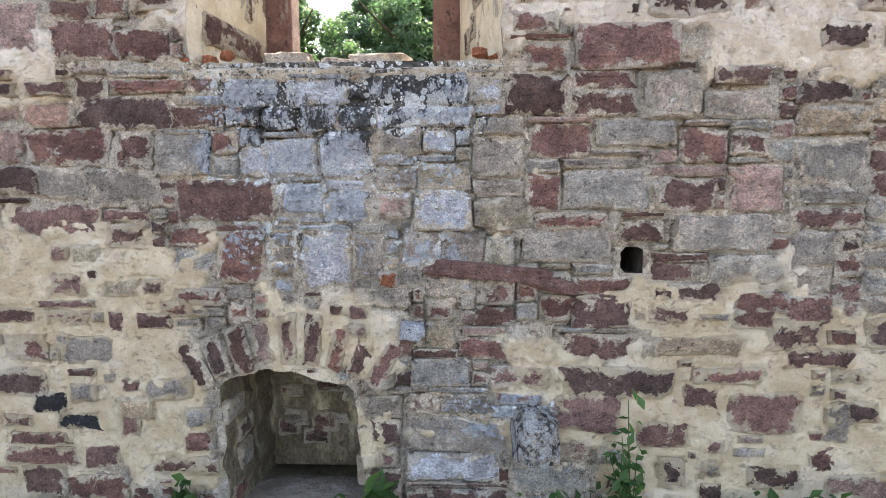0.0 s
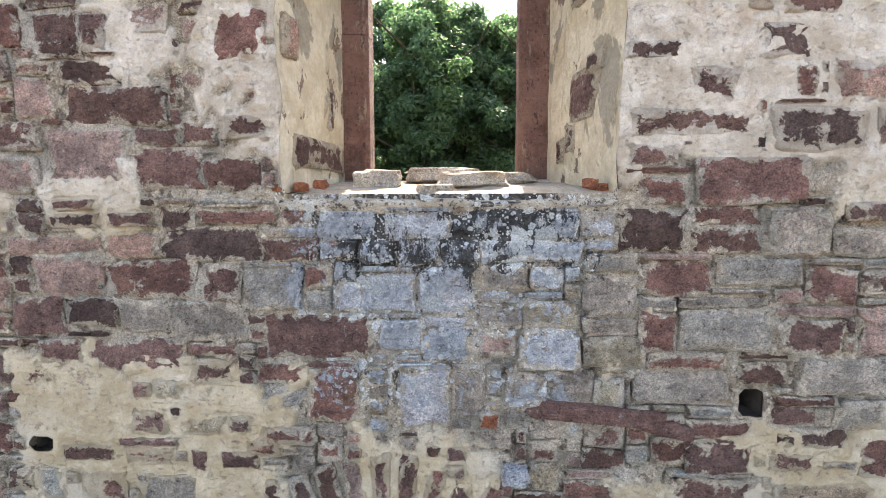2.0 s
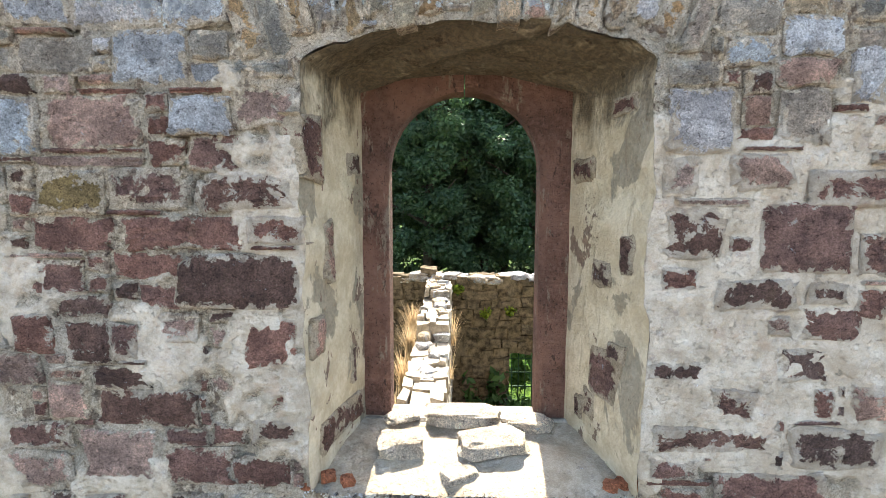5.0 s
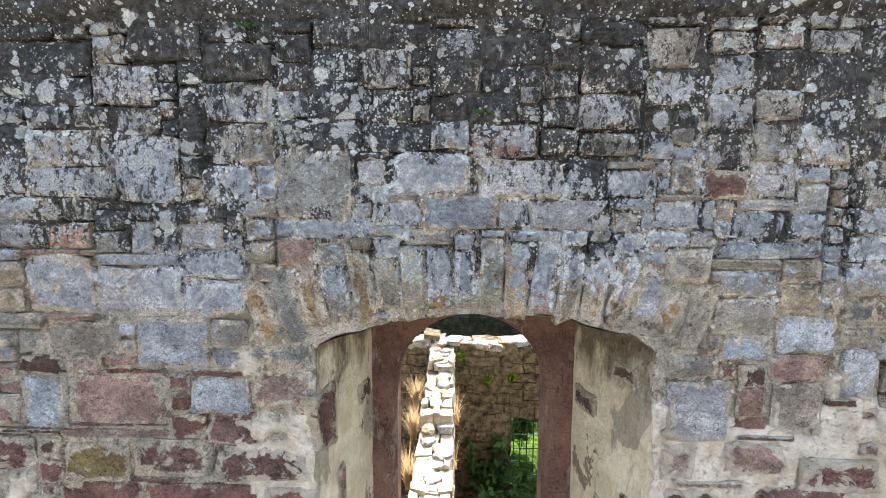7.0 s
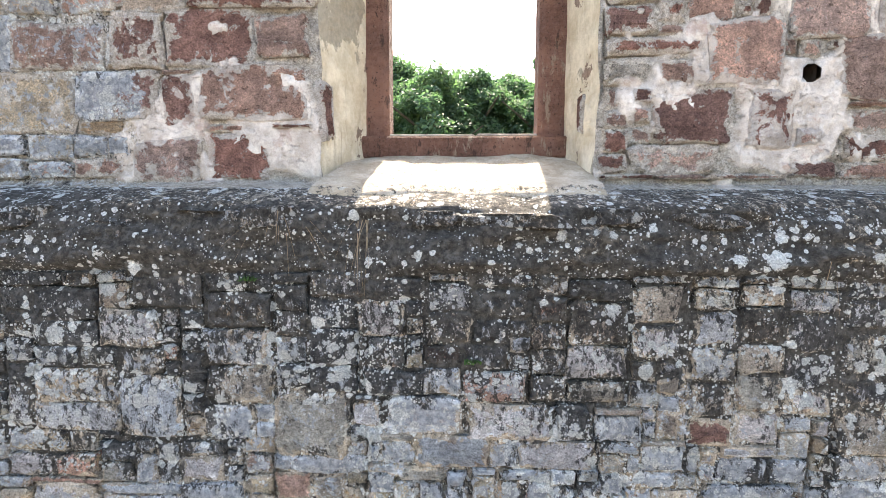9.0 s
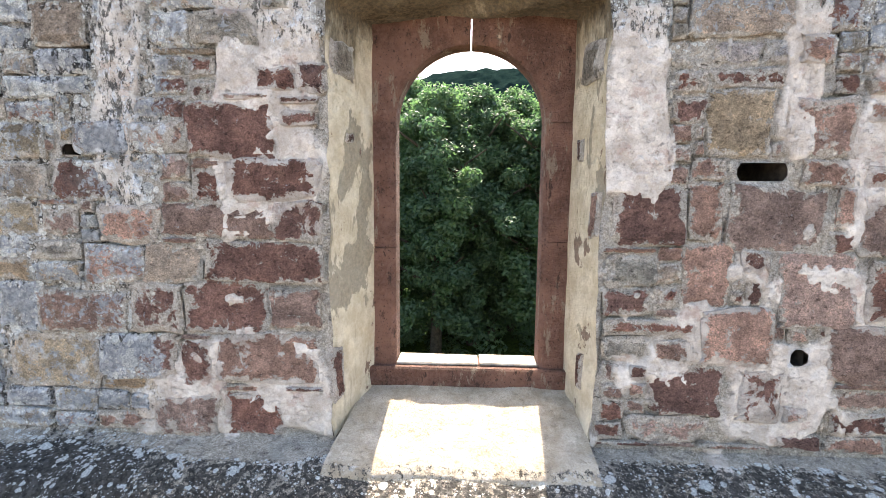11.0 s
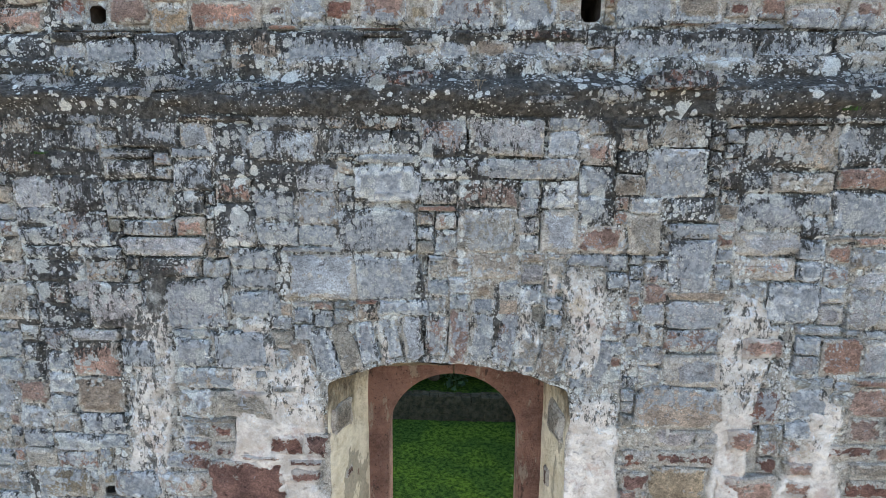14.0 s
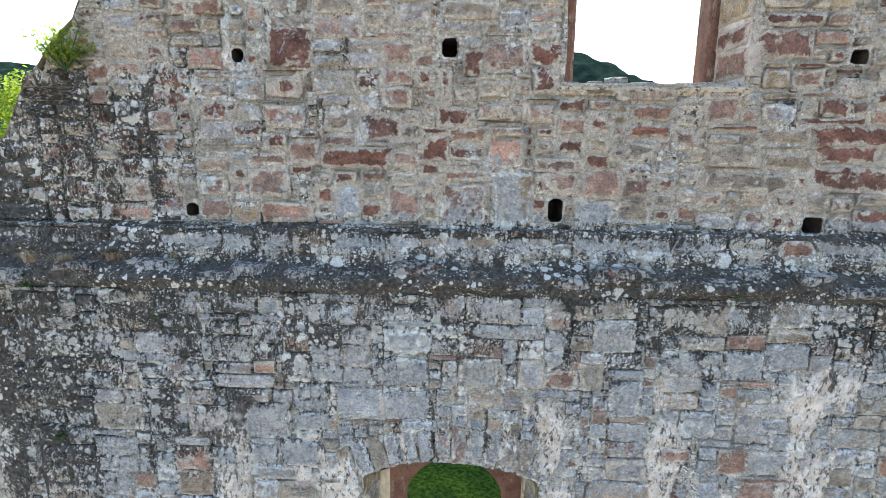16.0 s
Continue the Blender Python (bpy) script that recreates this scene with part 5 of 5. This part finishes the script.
def stone_data(name, verts, faces, colours):
    """Each stone holds more or less crust and lichen than its neighbours."""
    v = np.array(verts)
    size = 4 * EDGE
    count = len(v) // size
    own = np.repeat([RNG.uniform(-0.5, 0.15) for _ in range(count)], size)
    pale = np.repeat([RNG.uniform(-0.95, 0.3) for _ in range(count)], size)
    smear = np.repeat([RNG.uniform(0, 1) ** 1.6 for _ in range(count)], size) + 0.2 * ((v[:, 2] > 6.2) & (v[:, 2] < 8.4)) + 0.3 * (v[:, 2] > 10.6)
    return mesh_from(name, verts, faces, STONE, False, (
        ("stone_colour", "FLOAT_COLOR", colours), ("crust_shade", "FLOAT", np.clip(crust_shade_at(v[:, 0], v[:, 2]) + own, 0, 1)), ("lichen", "FLOAT", lichen_at(v[:, 0], v[:, 2]) * np.clip(1 + pale, 0, 1.3)), ("plaster", "FLOAT", plaster_at(v[:, 0], v[:, 2])),
        ("limewash", "FLOAT", limewash_at(v[:, 2])), ("rim", "FLOAT", np.tile(RIM, count)), ("smear", "FLOAT", smear)))


WALLS = [(wall_sheet(name, z0, z1, fine, label), z0, z1) for name, z0, z1, fine, label in (
    ("wall_ground_storey", -0.3, 1.3, (-3.3, 2.9), "rough rubble wall foot of red sandstone with cream plaster"),
    ("wall_below_first_window", 1.3, 2.355, (-3.3, 2.9), "red sandstone rubble wall with a grey lichened infill"),
    ("wall_first_storey", 2.355, 4.45, (-3.6, 2.4), "dark red sandstone wall under patchy cream plaster"),
    ("wall_over_first_window", 4.45, 6.22, (-3.6, 2.4), "grey lichened wall with black crust under a ledge"),
    ("wall_second_storey", 6.22, 8.45, (-4.7, 3.4), "set-back pink sandstone wall with flaking white plaster"),
    ("wall_over_second_window", 8.45, 10.60, (-4.7, 3.4), "grey lichened wall streaked with white plaster below a ledge"),
    ("wall_third_storey", 10.60, 11.3, (-5.4, 3.4), "upper wall of mixed sandstone in pale grey mortar"),
    ("wall_beside_third_window", 11.3, 12.2, (-5.4, 3.4), "upper wall beside a window, mixed sandstone and grey mortar"),
    ("wall_top", 12.2, WALL_TOP, (-5.4, 3.4), "broken top of the wall in mixed sandstone"))]
build_stones()

# ---- details: stones in the reveals and the recess, loose stones, plants, iron bars ----


def turned_stone(w, h, tone, place, name, parent, material=STONE, thick=0.0):
    """A block whose face looks along -y, turned and moved by the pose."""
    verts, faces, colour = stone_mesh(0.0, 0.0, w, h, tone, thick, 0.0, 0.0)
    verts = [tuple(place @ Vector(v)) for v in verts]
    n = len(verts)
    me = mesh_from(name, verts, faces, material, False, (("stone_colour", "FLOAT_COLOR", [colour] * n), ("crust_shade", "FLOAT", [0.05] * n), ("lichen", "FLOAT", [0.05] * n), ("plaster", "FLOAT", [0.5] * n), ("rim", "FLOAT", RIM), ("smear", "FLOAT", [0.6] * n), ("limewash", "FLOAT", [float(verts[0][2] > 6)] * n)))
    return part(name, me, None, parent)


REVEALS = {ob.name: ob for ob in scene.objects if ob.name.startswith("reveal")}
for reveal, face, back, y0, y1, stones in (
        ("reveal_1", FACE_1, BACK_1, A_FACE, 3.07, ((1, 0.78, 3.92, 0.20, 0.13, "r"), (1, 0.50, 3.38, 0.17, 0.14, "d"), (1, 0.42, 2.86, 0.26, 0.26, "r"), (1, 0.60, 2.66, 0.12, 0.16, "d"), (1, 0.28, 4.20, 0.2, 0.09, "r"), (1, 0.30, 3.0, 0.14, 0.1, "d"),
                                                    (1, 0.75, 2.6, 0.07, 0.13, "d"), (1, 0.2, 3.5, 0.12, 0.2, "d"), (0, 0.80, 3.95, 0.16, 0.12, "d"), (0, 0.72, 2.83, 0.06, 0.22, "d"), (0, 0.35, 3.5, 0.10, 0.3, "p"), (0, 0.12, 4.0, 0.2, 0.3, "r"), (0, 0.52, 2.57, 0.52, 0.17, "d"), (0, 0.15, 3.1, 0.12, 0.2, "p"))),
        ("reveal_2", FACE_2, BACK_2, B_FACE, 3.29, ((1, 0.65, 7.85, 0.06, 0.12, "d"), (1, 0.4, 6.6, 0.05, 0.2, "d"), (1, 0.15, 7.5, 0.1, 0.25, "p"), (0, 0.4, 7.9, 0.08, 0.06, "d"), (0, 0.1, 6.6, 0.1, 0.3, "r"), (0, 0.3, 8.3, 0.2, 0.18, "g"), (1, 0.4, 8.3, 0.25, 0.2, "g"))),
        ("reveal_3", FACE_3, BACK_3, C_FACE, 3.46, ((1, 0.45, 11.83, 0.34, 0.22, "p"), (1, 0.5, 12.03, 0.34, 0.15, "r"), (1, 0.5, 12.27, 0.36, 0.26, "b"), (1, 0.5, 12.6, 0.34, 0.26, "p"), (1, 0.5, 12.9, 0.34, 0.26, "r")))):
    for side, t, z, w, h, tone in stones:
        x0, x1 = (face[-1][0], back[-1][0]) if side else (face[0][0], back[0][0])
        lean = math.degrees(math.atan2(x1 - x0, y1 - y0))
        turn = (-90 if side else 90) - lean
        m = Matrix.Translation((x0 + (x1 - x0) * t + (-0.002 if side else 0.002), y0 + (y1 - y0) * t, z)) @ pose(0, 0, 0, 0, 0, turn)
        turned_stone(w, h, tone, m, "stone", REVEALS[reveal], thick=0.012)

recess = bpy.data.objects["recess_1"]
for k in range(14):
    x, z, w = RNG.uniform(-1.2, -0.65), RNG.uniform(0.0, 0.62), RNG.uniform(0.09, 0.2)
    turned_stone(w, w * RNG.uniform(0.5, 0.8), RNG.choice("rgddgr"), Matrix.Translation((x, 3.03, z)), "stone", recess, thick=0.008)
for k in range(8):
    side = k % 2
    turned_stone(RNG.uniform(0.12, 0.25), RNG.uniform(0.1, 0.16), RNG.choice("grdg"), Matrix.Translation((-0.57 if side else -1.28, RNG.uniform(2.5, 2.9), 0.08 + 0.16 * (k // 2))) @ pose(0, 0, 0, 0, 0, -90 if side else 90), "stone", recess, thick=0.02)


def boulder(name, x, y, z, sx, sy, sz, tone, label, category, turn=0.0, crust_shade=0.1, lichen=0.2, seed=0, group="", tilt=0.0):
    """A worn loose stone: faceted block with broken corners."""
    bm = bmesh.new()
    bmesh.ops.create_icosphere(bm, subdivisions=3, radius=1)
    for v in bm.verts:
        c = v.co
        d = Vector([math.copysign(abs(a) ** 0.5, a) for a in c])
        n = noise.noise(c * 1.7 + Vector((seed, 0, 0))) * 0.3 + noise.noise(c * 4 + Vector((0, seed, 0))) * 0.07
        v.co = Vector((d.x * sx, d.y * sy, d.z * sz)) * (1 + n)
    r, g, b = TONES[tone]
    me = bpy.data.meshes.new(name)
    bm.to_mesh(me)
    bm.free()
    me.materials.append(STONE)
    n = len(me.vertices)
    for key, kind, values in (("stone_colour", "FLOAT_COLOR", [(r, g, b, 1)] * n), ("crust_shade", "FLOAT", [crust_shade] * n), ("lichen", "FLOAT", [lichen] * n), ("plaster", "FLOAT", [0.3] * n)):
        at = me.attributes.new(key, kind, "POINT")
        at.data.foreach_set("color" if kind == "FLOAT_COLOR" else "value", np.asarray(values, np.float32).ravel())
    ob = new(name, me)
    ob.matrix_world = pose(x, y, z, 0, tilt, turn)
    return tagged(ob, label, category, group)


for i, (x, y, z, sx, sy, sz, turn) in enumerate(((-0.97, 2.74, 2.455, 0.13, 0.10, 0.055, 8), (-0.65, 3.02, 2.50, 0.23, 0.10, 0.04, -4), (-0.48, 2.78, 2.46, 0.19, 0.12, 0.045, 10),
                                                  (-0.66, 2.55, 2.40, 0.10, 0.06, 0.03, 30), (-0.26, 2.98, 2.48, 0.13, 0.09, 0.03, -14), (-1.0, 3.02, 2.485, 0.10, 0.07, 0.02, 25))):
    boulder("loose_stone", x, y, z - 0.02, sx, sy, sz, "l", "pale rough loose stone lying on the window sill", "stone", turn, 0.05, 0.1, i * 3.1, "loose stones on the sill")
for i, (x, z, w) in enumerate(((-1.40, 2.44, 0.05), (-1.31, 2.45, 0.06), (-1.2, 2.46, 0.05), (0.13, 2.44, 0.05), (0.06, 2.46, 0.05), (0.2, 2.43, 0.04))):
    boulder("brick_fragment", x, 2.44 + 0.05 * (i % 2), z - 0.055, w * 0.6, 0.035, 0.022, "o", "broken orange brick fragment bedded in mortar", "brick", 15 * i, 0.0, 0.0, i, "brick fragments at the sill")
boulder("corbel_stone", 0.335, 2.33, 0.50, 0.10, 0.12, 0.125, "g", "dark weathered rounded stone projecting from the wall", "corbel", 10, 0.6, 0.3, 4.0)
boulder("lintel_stone", 0.12, 2.40, 1.325, 0.33, 0.055, 0.045, "r", "broken red sandstone lintel stuck in the wall", "lintel", 0, 0.05, 0.1, 9.0, tilt=5)
boulder("lintel_stone", 0.40, 2.40, 1.27, 0.16, 0.05, 0.035, "r", "short split end of a red sandstone lintel", "lintel", 0, 0.05, 0.1, 5.0, tilt=14)
boulder("projecting_stone", -0.28, 2.37, 1.03, 0.06, 0.06, 0.045, "w", "small pale stone projecting from the wall", "stone", 0, 0.05, 0.2, 2.0)


def blades(n, reach, height, droop, width, seed, material, name, label, category, place, kind=""):
    """A tuft of grass: thin bent blades from one root."""
    rng = random.Random(seed)
    verts, faces = [], []
    for _ in range(n):
        a, lean, h = rng.uniform(0, 6.28), rng.uniform(0.1, 1) * reach, height * rng.uniform(0.5, 1.1)
        dx, dy = math.cos(a), math.sin(a)
        ox, oy = rng.uniform(-0.04, 0.04), rng.uniform(-0.03, 0.03)
        k = len(verts)
        for j in range(5):
            t = j / 4
            out, up, ww = lean * t ** 1.4, h * (t - droop * t * t), width * (1 - 0.85 * t)
            for s in (-1, 1):
                verts.append((ox + dx * out - dy * ww * s, oy + dy * out + dx * ww * s, up))
        faces += [(k + 2 * j, k + 2 * j + 1, k + 2 * j + 3, k + 2 * j + 2) for j in range(4)]
    ob = new(name, mesh_from(name, verts, faces, material))
    ob.matrix_world = place
    return tagged(ob, label, category, kind=kind)


for i, (x, y, z, n, reach, h, droop) in enumerate(((-1.5, 2.50, 6.10, 40, 0.35, 0.12, 3.2), (-1.12, 2.48, 6.05, 34, 0.22, 0.1, 4.2), (-3.72, 2.90, 10.30, 70, 0.28, 0.30, 0.9), (-3.35, 2.95, 10.32, 60, 0.22, 0.25, 0.9), (-2.9, 2.98, 10.34, 30, 0.18, 0.2, 0.8), (0.95, 2.46, 6.0, 6, 0.4, 0.05, 8.0), (-0.55, 2.90, 10.3, 30, 0.1, 0.08, 2.5), (-4.0, 2.9, 10.3, 60, 0.3, 0.3, 0.8))):
    blades(n, reach, h, droop, 0.0028, i, STRAW, "dry_grass_tuft", "dry straw-coloured grass tuft hanging from the ledge", "grass", pose(x, y, z))
for i, (x, y, z, r, h) in enumerate(((-4.0, 2.86, 10.12, 0.12, 0.12), (-1.62, 2.385, 5.78, 0.04, 0.04), (-0.62, 2.385, 5.42, 0.035, 0.035), (-3.9, 2.84, 8.85, 0.06, 0.04), (1.35, 2.85, 10.15, 0.04, 0.04), (-3.0, 2.85, 9.9, 0.03, 0.03))):
    blades(50, r, h, 0.5, 0.004, 40 + i, BUSH, "moss_tuft", "small green tuft growing from a wall joint", "plant", pose(x, y, z))


def shrub(name, x, y, z, rx, rz, leaves, size, seed, material, label, stems=6):
    """A low plant: bent stems with leaves."""
    rng = np.random.RandomState(seed)
    root = tagged(new(name), label, "plant")
    clumps = []
    for k in range(stems):
        a, lean = rng.uniform(0, 6.28), rng.uniform(0.2, 1.0) * rx
        tip = (x + math.cos(a) * lean, y + math.sin(a) * lean * 0.5, z + rz * rng.uniform(0.5, 1.0))
        bm = bmesh.new()
        limb(bm, (x, y, z - 0.05), tip, 0.006, 0.002, 5)
        part("stem", bm, BUSH, root)
        for q in np.linspace(0.3, 1, 5):
            clumps.append((x + (tip[0] - x) * q, y + (tip[1] - y) * q, z + (tip[2] - z) * q, 0.03 + 0.25 * rx * rng.uniform(0.4, 1)))
    verts, faces = leaf_cloud(clumps, max(3, leaves // len(clumps)), size, rng, 0.35)
    part("leaves", mesh_from("leaves", verts, faces, material), None, root)
    return root


for i, (x, z, rx, rz, leaves, size) in enumerate(((-1.45, 0.0, 0.16, 0.26, 60, 0.035), (-0.45, 0.02, 0.26, 0.30, 90, 0.06), (0.62, 0.0, 0.30, 0.26, 110, 0.042), (0.80, 0.05, 0.16, 0.72, 34, 0.034), (1.45, 0.0, 0.26, 0.20, 90, 0.04), (1.75, 0.0, 0.18, 0.30, 80, 0.04), (0.35, 0.0, 0.2, 0.2, 60, 0.04), (-2.3, 0.0, 0.2, 0.15, 50, 0.035))):
    shrub("weed", x, 2.26, z, rx, rz, leaves, size, 60 + i, BUSH, "green leafy weed growing at the foot of the wall")
shrub("wall_shrub", -3.66, 3.08, 11.80, 0.26, 0.26, 900, 0.015, 80, LEAF_YELLOW, "yellow-green shrub rooted in the broken wall edge", 12)
for i, (x, y, z, rx, rz, n) in enumerate(((0.3, 8.3, -0.9, 1.0, 1.1, 900), (1.2, 8.8, -0.9, 0.9, 1.3, 800), (-0.1, 9.2, -0.9, 0.6, 1.4, 500), (0.9, 7.0, -0.9, 0.9, 0.9, 700), (0.75, 11.4, -0.9, 0.7, 1.7, 700), (-2.0, 7.5, -0.9, 0.9, 1.2, 700), (1.7, 15.2, -1.0, 0.9, 1.2, 900), (1.9, 13.4, -1.0, 0.9, 1.3, 900), (2.2, 17.5, -1.0, 0.8, 1.0, 700))):
    shrub("bush", x, y, z, rx, rz, n, 0.09, 90 + i, BUSH, "dense green undergrowth behind the ruined wall", 14)
for i, (x, y, z) in enumerate(((-0.68, 9.22, 2.0), (-0.15, 9.22, 1.55), (0.3, 9.22, 1.6))):
    shrub("wall_plant", x, y, z, 0.16, 0.18, 60, 0.05, 120 + i, LEAF_YELLOW, "small bright plant rooted in the far wall")
for i, (x, y, z, n) in enumerate(((-1.35, 6.2, 1.3, 180), (-1.4, 7.4, 1.35, 220), (-1.3, 5.0, 1.3, 90), (-1.45, 8.4, 1.4, 220), (-0.76, 6.6, 1.35, 16), (-0.75, 7.6, 1.5, 24))):
    blades(n, 0.3, 0.75, 0.25, 0.006, 140 + i, STRAW, "tall_dry_grass", "tall dry grass beside the spur wall", "grass", pose(x, y, z))
yellow = tree(13.6, 2.6, 0.12, 21, 120, 420, 0.06, LEAF_YELLOW, "tree beside the ruin, leaves coloured bright yellow-green as if backlit")
yellow.matrix_world = pose(-11.6, 12.0, -1.0)


def iron_grille():
    root = tagged(new("iron_grille"), "green-painted iron bars in the far wall opening", "grille")
    for k in range(5):
        part("bar", box(0.36 + 0.13 * k, 0.378 + 0.13 * k, 9.5, 9.518, -0.6, 0.85), IRON, root)
    for k in range(5):
        part("crossbar", box(0.31, 0.95, 9.518, 9.53, -0.45 + 0.28 * k, -0.432 + 0.28 * k), IRON, root)


iron_grille()


for i in range(8):
    boulder("coping_stone", 0.16 + 0.165 * i + RNG.uniform(-0.03, 0.03), 3.20 + RNG.uniform(-0.03, 0.05), 11.665 + RNG.uniform(-0.015, 0.02), RNG.uniform(0.07, 0.12), 0.10, RNG.uniform(0.03, 0.05), RNG.choice("gwp"), "rough lichened stone on the broken window parapet", "stone", RNG.uniform(-20, 20), 0.35, 0.7, i * 2.9, "stones on the parapet")
for i in range(15):
    x = -2.9 + 0.36 * i + RNG.uniform(-0.1, 0.1)
    boulder("ledge_stone", x, 2.50 + RNG.uniform(-0.02, 0.08), 6.02 + RNG.uniform(-0.06, 0.06), RNG.uniform(0.10, 0.24), 0.12, RNG.uniform(0.03, 0.06), "g", "blackened flat stone bedded in the wall ledge", "stone", RNG.uniform(-12, 12), 0.95, 0.4, i * 2.3, "stones in the ledges")
for i in range(18):
    x = -4.1 + 0.38 * i + RNG.uniform(-0.1, 0.1)
    boulder("ledge_stone", x, 2.93 + RNG.uniform(-0.02, 0.05), 10.24 + RNG.uniform(-0.05, 0.08), RNG.uniform(0.10, 0.22), 0.10, RNG.uniform(0.03, 0.06), RNG.choice("gwr"), "blackened lichened stone bedded in the wall ledge", "stone", RNG.uniform(-12, 12), 0.7, 0.6, i * 1.9, "stones in the ledges")

for i in range(34):
    t = i / 33
    boulder("capping_stone", -1.0 + RNG.uniform(-0.16, 0.16), 3.95 + 5.2 * t, 1.58 + 0.68 * t + RNG.uniform(-0.04, 0.05), RNG.uniform(0.07, 0.15), RNG.uniform(0.06, 0.12), RNG.uniform(0.04, 0.08), RNG.choice("wwbg"), "pale rough stone on the ruined spur wall", "stone", RNG.uniform(0, 180), 0.1, 0.25, i * 1.3, "stones on the spur wall")
for i in range(20):
    boulder("capping_stone", -3.0 + 0.27 * i + RNG.uniform(-0.06, 0.06), 9.48 + RNG.uniform(-0.1, 0.1), 2.28 + 0.05 * math.sin(i * 1.1) + RNG.uniform(-0.03, 0.04), RNG.uniform(0.13, 0.22), 0.22, RNG.uniform(0.05, 0.08), RNG.choice("wgb"), "weathered stone capping the far cross wall", "stone", RNG.uniform(-20, 20), 0.2, 0.4, i * 2.1, "stones on the cross wall")


def undergrowth():
    rng = np.random.RandomState(77)
    clumps = [(rng.uniform(-16, 16), rng.uniform(23.5, 33), rng.uniform(-0.8, 1.7), rng.uniform(0.5, 0.9)) for _ in range(230)]
    verts, faces = leaf_cloud(clumps, 90, 0.16, rng)
    tagged(new("undergrowth", mesh_from("undergrowth", verts, faces, LEAF)), "dark leafy undergrowth below the trees", "undergrowth", kind="stuff")


undergrowth()
